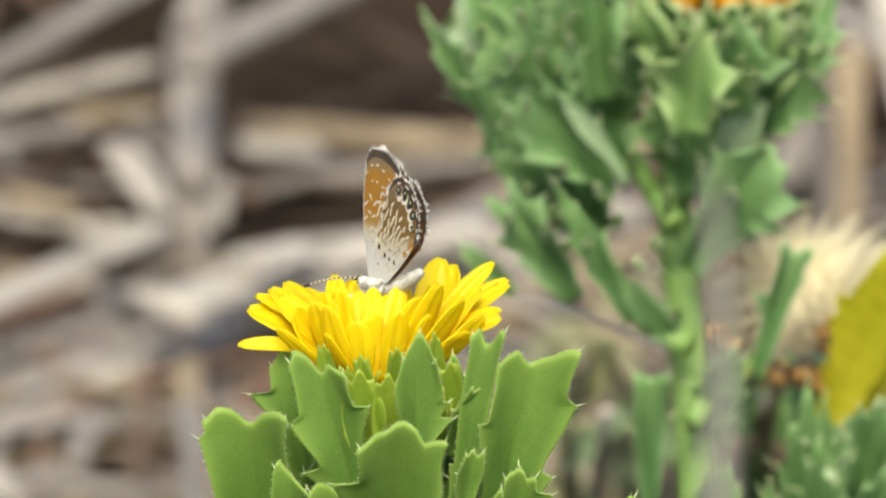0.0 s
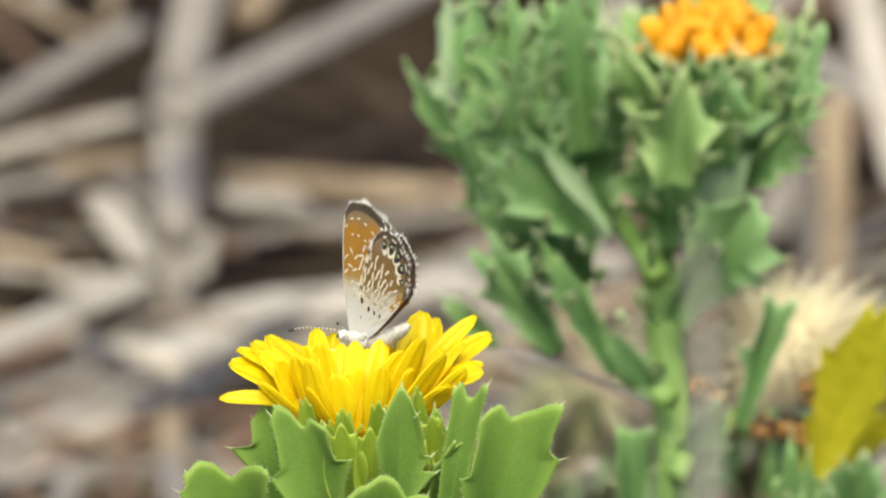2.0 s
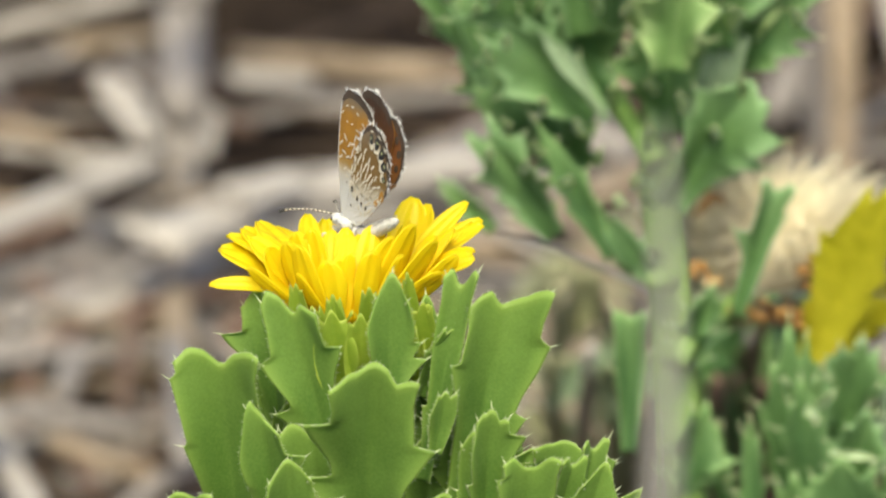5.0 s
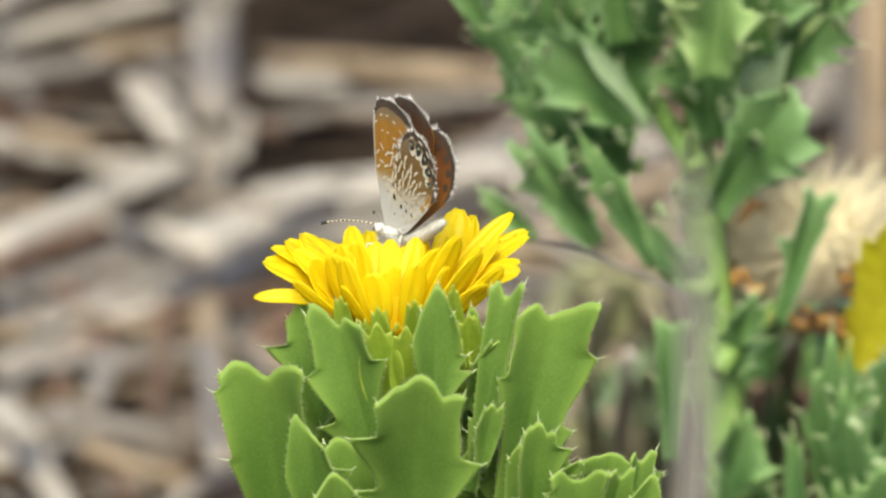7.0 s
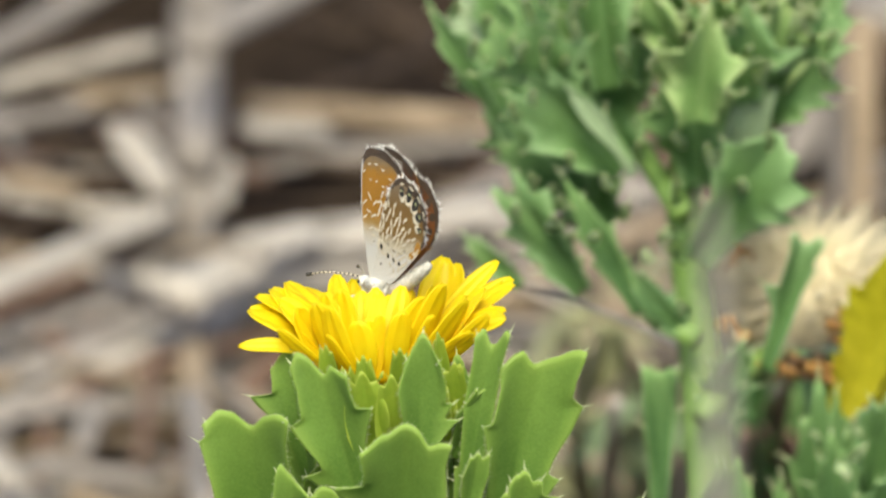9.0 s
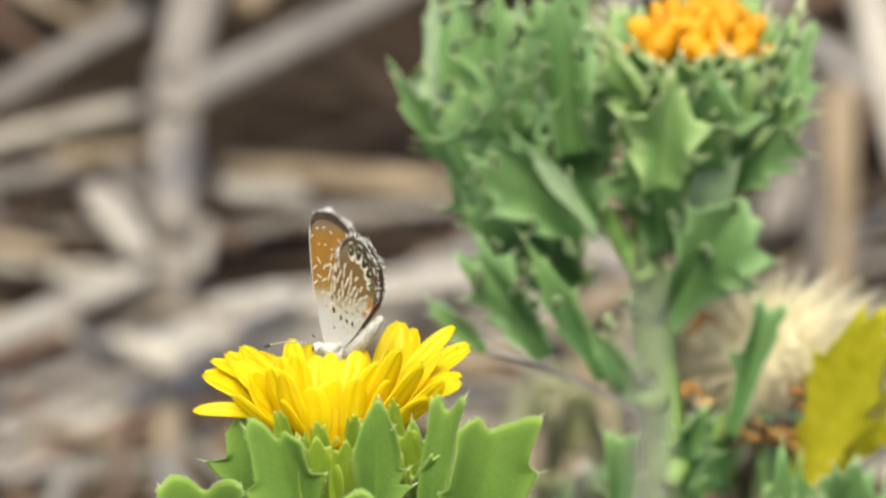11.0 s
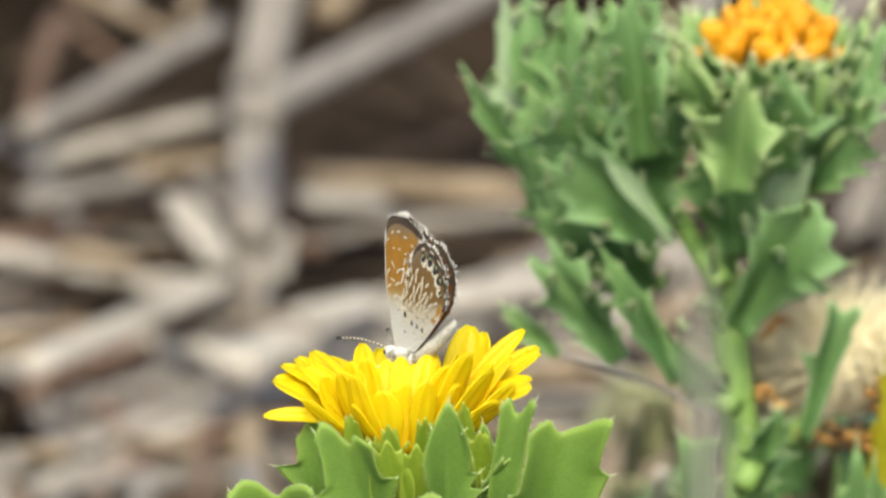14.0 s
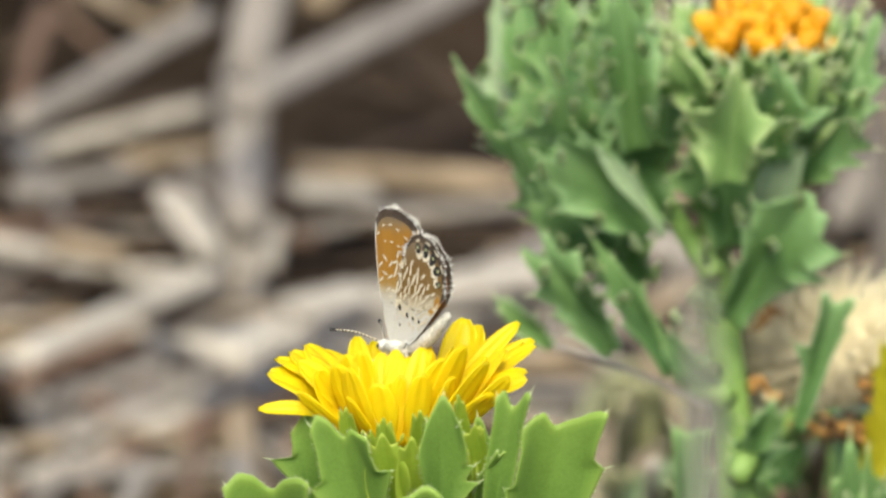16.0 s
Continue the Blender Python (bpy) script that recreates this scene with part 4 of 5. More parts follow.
def build_back_plant():
    foot = far(1262, 1100)
    foot = Vector((foot.x + 0.003, far(1235, 700).y, 0))
    ob = thing("gumweed_plant", foot, "tall gumweed plant with spiny leaves and a spent orange head", "plant")
    rng = random.Random(5)
    bm = bmesh.new()
    tube(bm, [p - foot for p in (foot, far(1268, 1400), far(1242, 882), far(1219, 612), far(1203, 472), far(1192, 362), far(1205, 240), far(1268, 70))], [0.0022, 0.0020, 0.0017, 0.0015, 0.0014, 0.0013, 0.0013, 0.0018], 10, rough=0.06)
    stem = part("stem", bm, STEM, ob)
    bm = bmesh.new()
    tube(bm, bend(far(1212, 640, 4) - foot, sight(878, 512, REACH * 1.13) - foot, Vector((0, 0, 0.0006)), 10), [0.00026 - 0.000012 * i for i in range(11)], 6, rough=0.15)
    part("dry_twig", bm, STRAW_PALE, ob, "thin dry tan twig")
    for pts in (((1195, 395), (1160, 345), (1108, 262), (1050, 160), (1030, 60)), ((1218, 612), (1150, 580), (1100, 520), (1058, 440), (1010, 370)), ((1228, 750), (1262, 698), (1305, 668), (1350, 632))):
        bm = bmesh.new()
        tube(bm, [far(u, v, 3 * i - 5) - foot for i, (u, v) in enumerate(pts)], [0.0009 - 0.00006 * i for i in range(len(pts))], 8, rough=0.06)
        part("branch", bm, STEM, ob)
    FARL, DARKL, PALEL, GREYL, HEADL, TIPL = ((m, SPINE) for m in (LEAF_FAR, LEAF_SHADED, LEAF_PALE, LEAF_GREY, LEAF_HEAD, LEAF_TIP))
    ROUNDED = ((-1, 0.1), (-0.6, 0.6), (-0.1, 1), (0.3, 0.9), (0.6, 0.5), (0.85, 0.6), (1, 0.3))
    def aft(u, v, w=0):
        return far(u + 3.5, v - 122, w)

    def lf(b, t, width, mats=FARL, face=(0, -1, 0.25), left=None, right=None, end=None, curl=0.08, blunt=0.6, crown=0.2, **k):
        leaf(ob, aft(*b), aft(*t), width * 0.000037 * 1.12, face, mats, 3, curl, bite=0.6, cup=0.16, first=0.35, rng=rng, spine=k.pop("spine", 1.5), steps=30, crown=crown, left=left and tuple((at, 1.7 * size) for at, size in left), right=right and tuple((at, 1.7 * size) for at, size in right), end=end, blunt=blunt, wavy=0.16, fold=0.16, rib=0.35, glow=1.3, **k)
    POINT = ((-1, 0.1), (-0.72, 0.5), (-0.55, 0.2), (-0.2, 0.8), (0, 1), (0.2, 0.8), (0.55, 0.2), (0.74, 0.5), (1, 0.1))
    FORK = ((-1, 0.6), (-0.8, 1), (-0.2, 0.2), (0.2, 0.25), (0.8, 1.1), (1, 0.7))
    # the shoot on the left: pale leaves behind, then the broad ones
    lf((862, 350, 4), (818, 8, 6), 62, GREYL, (-0.3, -1, 0.1), curl=0.02, end=POINT)
    lf((885, 300, 3), (858, -8, 4), 74, FARL, (-0.2, -1, 0.1), curl=0.02, end=POINT)
    lf((835, 260, 7), (840, 40, 8), 50, GREYL, (0.2, -1, 0.1), curl=0.02, end=POINT)
    lf((935, 270, 2), (932, 12, 3), 78, DARKL, (0, -1, 0.1), curl=0.03, end=POINT)
    lf((960, 260, 6), (968, 30, 7), 70, GREYL, (0.1, -1, 0.1), curl=0.02, end=POINT)
    lf((1000, 280, 4), (1000, 20, 5), 90, DARKL, (0.1, -1, 0.1), curl=0.02, end=POINT)
    lf((985, 250, -1), (986, 62, -3), 38, PALEL, (0.2, -1, 0.2), end=POINT)
    lf((1110, 330, 5), (1098, 110, 6), 66, DARKL, (0.1, -1, 0.2), curl=0.03, end=POINT)
    lf((1062, 300, -4), (1034, -8, -7), 108, FARL, (-0.05, -1, 0.1), ((0.34, 0.2), (0.52, 0.25), (0.68, 0.3), (0.84, 0.45)), ((0.3, 0.2), (0.46, 0.25), (0.62, 0.25), (0.76, 0.3), (0.9, 0.5)), None, 0.02, 0.4, 0.14)
    lf((872, 350, 0), (742, 128, -3), 40, FARL, (-0.4, -1, 0.2), ((0.5, 0.4), (0.8, 0.4)), ((0.5, 0.5), (0.76, 0.8)), None, 0.05, 0.35)
    lf((905, 410, 1), (862, 178, 2), 92, DARKL, (-0.3, -1, 0.2), ((0.4, 0.3), (0.7, 0.4)), ((0.5, 0.2),), POINT, 0.03)
    lf((935, 440, 3), (866, 300, 3), 90, DARKL, (-0.3, -1, 0.2), ((0.4, 0.3), (0.7, 0.4)), ((0.5, 0.2),), POINT, 0.03)
    lf((1095, 410, -1), (1000, 225, -2), 140, DARKL, (-0.1, -1, 0.3), None, None, POINT, 0.04)
    lf((990, 340, -6), (918, 148, -10), 100, FARL, (-0.15, -1, 0.2), ((0.52, 0.45), (0.80, 0.85)), ((0.45, 0.3), (0.74, 0.5)), POINT, 0.05, 0.55)
    lf((1085, 440, -5), (902, 265, -8), 118, FARL, (-0.2, -1, 0.4), ((0.4, 0.2), (0.7, 0.3), (0.9, 0.3)), ((0.5, 0.1),), None, 0.03, 0.6)
    lf((1020, 500, 1), (890, 340, 0), 120, DARKL, (-0.2, -1, 0.3), None, None, None, 0.03, 0.6)
    lf((1060, 540, 3), (960, 380, 3), 130, DARKL, (-0.1, -1, 0.3), None, None, None, 0.03, 0.6)
    lf((1104, 448, -8), (984, 292, -10), 34, GREYL, (0.4, -0.7, 0.5), (), (), None, 0.02, 0.5, spine=0)
    # round the spent head
    lf((1180, 240, -4), (1122, 104, -8), 74, HEADL, (-0.3, -1, 0.2), ((0.4, 0.3), (0.7, 0.4)), ((0.6, 0.3),), POINT, 0.06, 0.55)
    lf((1190, 300, 2), (1160, 40, 2), 70, FARL, (-0.2, -1, 0.1), None, None, POINT, 0.03)
    lf((1220, 470, -3), (1196, 235, -6), 124, DARKL, (0, -1, 0.3), ((0.5, 0.3), (0.75, 0.3)), ((0.5, 0.2), (0.8, 0.2)), None, 0.06, 0.7)
    lf((1268, 480, -1), (1290, 250, -4), 110, DARKL, (0.2, -1, 0.3), None, None, None, 0.06, 0.7)
    lf((1216, 355, -10), (1240, 146, -15), 92, HEADL, (0, -1, 0.2), ((0.38, 0.4), (0.58, 0.5), (0.78, 0.6)), ((0.45, 0.3), (0.76, 0.5)), POINT, 0.05, 0.5, foot=0.75)
    lf((1305, 320, -8), (1302, 142, -12), 96, FARL, (0.1, -1, 0.2), ((0.5, 0.4), (0.75, 0.4)), ((0.45, 0.4), (0.72, 0.5)), POINT, 0.05, 0.55)
    lf((1345, 310, -5), (1360, 130, -8), 84, HEADL, (0.3, -1, 0.2), ((0.5, 0.4),), ((0.45, 0.4), (0.72, 0.5)), POINT, 0.05, 0.55)
    lf((1375, 320, -2), (1452, 62, -4), 92, FARL, (0.3, -1, 0.1), ((0.5, 0.3), (0.78, 0.7)), ((0.3, 0.3), (0.52, 0.4), (0.72, 0.3)), FORK, 0.04, 0.75)
    lf((1400, 240, 2), (1402, 62, 3), 46, PALEL, (0.1, -1, 0.1), None, None, POINT, 0.04)
    lf((1330, 350, -4), (1440, 205, -7), 104, DARKL, (0.3, -1, 0.3), ((0.6, 0.3),), ((0.35, 0.3), (0.6, 0.5), (0.85, 0.4)), POINT, 0.05, 0.7)
    lf((1400, 300, -3), (1442, 140, -4), 60, FARL, (0.4, -1, 0.2), None, ((0.4, 0.5), (0.7, 0.5)), POINT, 0.05, 0.6)
    lf((1250, 440, -5), (1336, 276, -8), 66, GREYL, (0.4, -0.9, 0.5), (), ((0.5, 0.2),), None, 0.04, 0.6, spine=0)
    # the big leaf on the stem
    lf((1216, 596, -5), (1358, 370, -9), 112, FARL, (0.25, -1, 0.2), ((0.45, 0.15), (0.68, 0.25), (0.88, 0.35)), ((0.28, 0.3), (0.45, 0.4), (0.64, 0.5), (0.84, 0.5)), ROUNDED, 0.06, 0.8, 0.12)
    # lower left leaves
    lf((1015, 650, -3), (876, 446, -6), 70, FARL, (-0.3, -1, 0.3), ((0.35, 0.3), (0.55, 0.4), (0.75, 0.4)), ((0.4, 0.3), (0.62, 0.3), (0.85, 0.5)), FORK, 0.05, 0.7)
    lf((1110, 690, -6), (980, 450, -8), 46, DARKL, (0.2, -1, 0.3), ((0.5, 0.3), (0.8, 0.3)), ((0.4, 0.4), (0.7, 0.3)), POINT, 0.03, 0.6)
    lf((1010, 640, 2), (920, 500, 0), 62, DARKL, (-0.2, -1, 0.3), None, None, None, 0.04)
    lf((905, 640, 8), (806, 548, 6), 40, PALEL, (-0.3, -1, 0.3), None, None, POINT, 0.05)
    lf((1205, 740, -4), (1090, 610, -6), 46, FARL, (-0.2, -1, 0.4), None, None, None, 0.03)
    # small forked leaf and leaves low on the stem
    lf((1332, 790, -8), (1408, 548, -11), 46, FARL, (0.1, -1, 0.2), ((0.62, 0.75),), ((0.8, 0.2),), FORK, 0.05, 1.15, 0.10)
    lf((1146, 1030, -6), (1148, 778, -9), 56, DARKL, (0, -1, 0.2), ((0.6, 0.1),), ((0.7, 0.1),), FORK, 0.03, 1.0, 0.06)
    lf((1240, 880, -2), (1290, 735, -4), 70, FARL, (0.2, -1, 0.2), curl=0.03)
    lf((1240, 1100, -2), (1280, 940, -4), 90, DARKL, (0.2, -1, 0.3))
    # small curled leaves with pale hooked tips along the stems
    for u0, v0, u1, v1 in ((1180, 240, 1124, 210), (1160, 275, 1104, 250), (1150, 330, 1106, 312), (1190, 395, 1146, 384), (1110, 200, 1098, 150), (1000, 190, 984, 120), (1012, 210, 976, 186), (905, 240, 888, 214),
                           (930, 320, 900, 302), (900, 345, 862, 325), (930, 180, 906, 110), (1440, 230, 1436, 180), (1420, 220, 1424, 168), (1380, 215, 1376, 150), (1320, 280, 1372, 250), (1260, 330, 1300, 290),
                           (1290, 250, 1340, 222), (1190, 560, 1128, 540), (1195, 600, 1130, 575), (1180, 500, 1150, 440), (1120, 420, 1086, 380), (1240, 420, 1262, 392), (1215, 170, 1170, 190), (1300, 190, 1264, 202),
                           (960, 540, 938, 515), (1030, 560, 1040, 520), (880, 100, 866, 70), (960, 110, 944, 60), (1070, 60, 1082, 20), (990, 60, 1006, 24), (1350, 170, 1366, 120), (1200, 690, 1150, 660),
                           (842, 70, 822, 36), (858, 120, 832, 100), (868, 42, 884, 6), (902, 60, 892, 20), (920, 90, 938, 50), (946, 150, 928, 120), (972, 90, 958, 44), (1008, 120, 990, 92), (850, 190, 820, 172), (872, 268, 846, 246),
                           (1012, 150, 1030, 120), (1078, 130, 1096, 104), (950, 230, 926, 204), (984, 262, 958, 240), (1090, 90, 1108, 62), (790, 170, 772, 138), (826, 236, 800, 214), (1090, 250, 1110, 226), (1452, 110, 1470, 78), (1440, 270, 1462, 250),
                           (1090, 520, 1060, 500), (1060, 470, 1030, 470), (1130, 590, 1100, 610), (1160, 560, 1150, 520), (1000, 430, 965, 425), (985, 500, 950, 505), (930, 470, 900, 450), (900, 520, 870, 500), (1290, 470, 1318, 440), (1340, 400, 1372, 384)):
        w = rng.uniform(-16, -8)
        lf((u0, v0, w + 3), (u1, v1, w - 2), rng.uniform(18, 30), rng.choice((TIPL, TIPL, HEADL)), (rng.uniform(-0.2, 0.2), -1, 0.5), (), (), None, 0.3, 0.3, foot=0.8, spine=1.2)
    # the spent head
    o = foot
    bm = bmesh.new()
    tube(bm, [far(1268, 150) - o, far(1276, 100) - o, far(1282, 50) - o, far(1285, 15) - o], [0.002, 0.0042, 0.0040, 0.0022], 16)
    head = part("flower_head", bm, LEAF_HEAD, ob, "spent flower head with dried orange florets")
    for k in range(26):
        w, lvl = k * 2.39996, k / 26
        c, s = math.cos(w), math.sin(w)
        b = far(1278, 125 - 95 * lvl) + Vector((c, s, 0)) * 0.0042
        t = b + Vector((c * 0.0024 + rng.uniform(-0.0008, 0.0008), s * 0.0024, rng.uniform(0.0042, 0.0056)))
        leaf(ob, b, t, 0.0046, (c, s, 0.2), (LEAF_HEAD, SPINE), 2, 0.2, 0.1, bite=0.2, blunt=0.4, spine=3.0, name="bract", steps=16, rng=rng)
    for k in range(54):
        r, w = 0.0035 * math.sqrt((k + 0.5) / 54), k * 2.39996 + rng.uniform(-0.3, 0.3)
        p = far(1283, 36) - o + Vector((r * math.cos(w), r * math.sin(w), 0.0028 - 150 * r * r + rng.uniform(-0.0006, 0.0005)))
        q = p + Vector((r * math.cos(w) * 0.4, r * math.sin(w) * 0.4, rng.uniform(0.0014, 0.0034)))
        bm = bmesh.new()
        z = rng.uniform(0.0005, 0.0008)
        tube(bm, [p, p.lerp(q, 0.4), p.lerp(q, 0.7), p.lerp(q, 0.92), q], [z * 0.6, z, z * 1.15, z * 0.9, z * 0.3], 8, rough=0.35)
        part("floret", bm, FLORET_OLD, head)
    for u0, v0, u1, v1 in ((1305, -60, 1302, -145), (1235, -60, 1232, -130), (1380, 10, 1420, -8), (1170, 0, 1125, 5), (1330, -20, 1345, -90)):
        bm = bmesh.new()
        tube(bm, bend(far(u0, v0) - o, far(u1, v1) - o, Vector((0.0003, 0, 0.0002)), 6), [0.0006, 0.0006, 0.0005, 0.0005, 0.0004, 0.0003, 0.0002], 5, rough=0.3)
        part("floret", bm, FLORET_OLD, head)


def build_seed_plant():
    """The withered head with its yellow leaf, and the leaves below it."""
    foot = far(1450, 800, 12)
    foot = Vector((foot.x, foot.y, 0))
    ob = thing("gumweed_plant", foot, "gumweed plant with a withered fluffy seed head and yellowing leaf", "plant")
    rng = random.Random(9)
    bm = bmesh.new()
    tube(bm, bend(Vector((0, 0, 0)), far(1440, 640, 14) - foot, Vector((0.003, 0, 0)), 10), [0.002] * 11, 9, rough=0.05)
    part("stem", bm, STEM, ob)
    c = far(1404, 534, 6) - foot
    bm = bmesh.new()
    bmesh.ops.create_icosphere(bm, subdivisions=3, radius=0.0040, matrix=Matrix.Translation(c))
    for k in range(2000):
        w, e = rng.uniform(0, 2 * math.pi), rng.uniform(-0.7, 1)
        d = Vector((math.cos(w) * math.sqrt(1 - e * e), math.sin(w) * math.sqrt(1 - e * e), e))
        d.x *= 1.65
        cone(bm, c + d * 0.002, c + d * rng.uniform(0.0046, 0.0074) + Vector((rng.uniform(-1, 1), 0, rng.uniform(0, 1))) * 0.001, 0.0002, 0, 3)
    head = part("seed_head", bm, PAPPUS, ob, "fluffy tan seed head")
    head["kind"] = "stuff"
    # withered bracts and dried petals hanging in clusters round it
    for u, v, su, sv, count, mats in ((1366, 660, 26, 14, 16, (WITHER, WITHER_DARK)), (1416, 655, 20, 20, 16, (WITHER_DARK, WITHER_DARK, WITHER)), (1436, 668, 14, 10, 8, (WITHER,)), (1462, 575, 22, 40, 26, (WITHER, PAPPUS, WITHER)),
                                      (1268, 572, 12, 12, 6, (WITHER,)), (1306, 604, 18, 12, 8, (WITHER, PAPPUS)), (1290, 462, 12, 10, 5, (WITHER,))):
        for k in range(count):
            b = far(u + rng.gauss(0, su * 0.6), v + rng.gauss(0, sv * 0.6), rng.uniform(-2, 6)) - foot
            t = b + Vector((rng.uniform(-1, 1), rng.uniform(-0.5, 0.5), rng.uniform(-1, 0.6))) * rng.uniform(0.0006, 0.0016)
            bm = bmesh.new()
            tube(bm, bend(b, t, Vector((0, 0, rng.uniform(-0.0004, 0.0006))), 4), [0.0003, 0.0005, 0.0006, 0.0004, 0.0002], 5, flat=0.35, rough=0.5)
            part("withered_bract", bm, mats[k % len(mats)], ob)
    def lf(b, t, width, mats, curl=0.05, teeth=4, face=(0, -1, 0.3), **k):
        leaf(ob, far(*b), far(*t), width * 0.000037 * 1.14, face, mats, teeth, curl, bite=0.3, rng=rng, steps=24, crown=0.12, **k)
    Y, K, L = (LEAF_YELLOW, LEAF_YELLOW), (LEAF_SHADED, SPINE), (LEAF_FAR, SPINE)
    lf((1462, 752, 2), (1622, 440, -8), 116, Y, 0.05, 5, (-0.2, -1, 0.7), blunt=0.6)
    lf((1500, 720, 10), (1660, 520, 6), 130, Y, 0.05, 4, (0.1, -1, 0.4))
    # the leaves below it, bright green, and bluish ones darkened for their shade
    def low(b, t, width, mats, face=(0, -1, 0.25), left=None, right=None, blunt=0.6, **k):
        leaf(ob, far(b[0] + 33, b[1] + 111, b[2]), far(t[0] + 33, t[1] + 111, t[2]), width * 0.000037 * 1.12, (face[0], face[1], face[2] - 0.3), mats, 3, 0.06, bite=0.5, rng=rng, steps=26, crown=0.16, blunt=blunt, left=left, right=right, wavy=0.15, fold=0.15, rib=0.3, spine=1.5, **k)
    G, P, T = (LEAF_GREY, SPINE), (LEAF_PALE, SPINE), (LEAF_TIP, SPINE)
    low((1412, 1010, -2), (1398, 566, -7), 92, K, (-0.1, -1, 0.2), ((0.55, 0.3), (0.8, 0.25)), ((0.5, 0.3), (0.72, 0.5), (0.88, 0.4)))
    low((1440, 920, -8), (1416, 664, -11), 76, K, (0.1, -1, 0.3), ((0.5, 0.3), (0.8, 0.4)), ((0.6, 0.4),))
    low((1486, 770, -8), (1524, 588, -12), 84, L, (0.1, -1, 0.2), ((0.4, 0.5), (0.62, 0.6), (0.85, 0.4)), ((0.5, 0.3), (0.8, 0.4)), 0.7)
    low((1500, 880, -12), (1536, 716, -16), 80, L, (0, -1, 0.3), ((0.4, 0.4), (0.7, 0.5)), ((0.5, 0.3), (0.8, 0.3)), 0.7)
    low((1470, 796, -18), (1548, 806, -19), 18, T, (0, -1, 0.5), (), (), 0.4)
    low((1490, 1030, -12), (1488, 800, -15), 118, K, (0.1, -1, 0.2), ((0.5, 0.4), (0.8, 0.4)), ((0.5, 0.4), (0.8, 0.3)), 0.8)
    low((1590, 920, -4), (1572, 630, -7), 76, G, (0.3, -1, 0.2), ((0.5, 0.4), (0.8, 0.4)), ((0.5, 0.4),))
    low((1570, 800, 0), (1606, 600, -3), 90, K, (0.2, -1, 0.2))
    low((1338, 970, -4), (1332, 742, -6), 40, K, (-0.2, -1, 0.2))
    low((1292, 940, 2), (1268, 742, 0), 34, K, (-0.3, -1, 0.2))
    low((1225, 592, -4), (1264, 506, -6), 50, L, (0.1, -1, 0.2))
    low((1466, 1020, 0), (1462, 650, -3), 84, K, (0.1, -1, 0.2))
    low((1600, 1020, -10), (1590, 790, -13), 100, K, (0.2, -1, 0.2))
    low((1424, 1040, -10), (1410, 830, -13), 84, K, (-0.1, -1, 0.2))
    for u0, v0, u1, v1 in ((1440, 690, 1468, 660), (1452, 712, 1476, 690), (1400, 700, 1390, 662), (1430, 720, 1450, 742), (1520, 740, 1560, 725), (1500, 640, 1528, 598), (1540, 700, 1562, 676)):
        low((u0, v0, -14), (u1, v1, -16), rng.uniform(14, 22), T if rng.random() < 0.5 else P, (0, -1, 0.5), (), (), 0.4)


# ---- the butterfly ----
MM = 0.00092


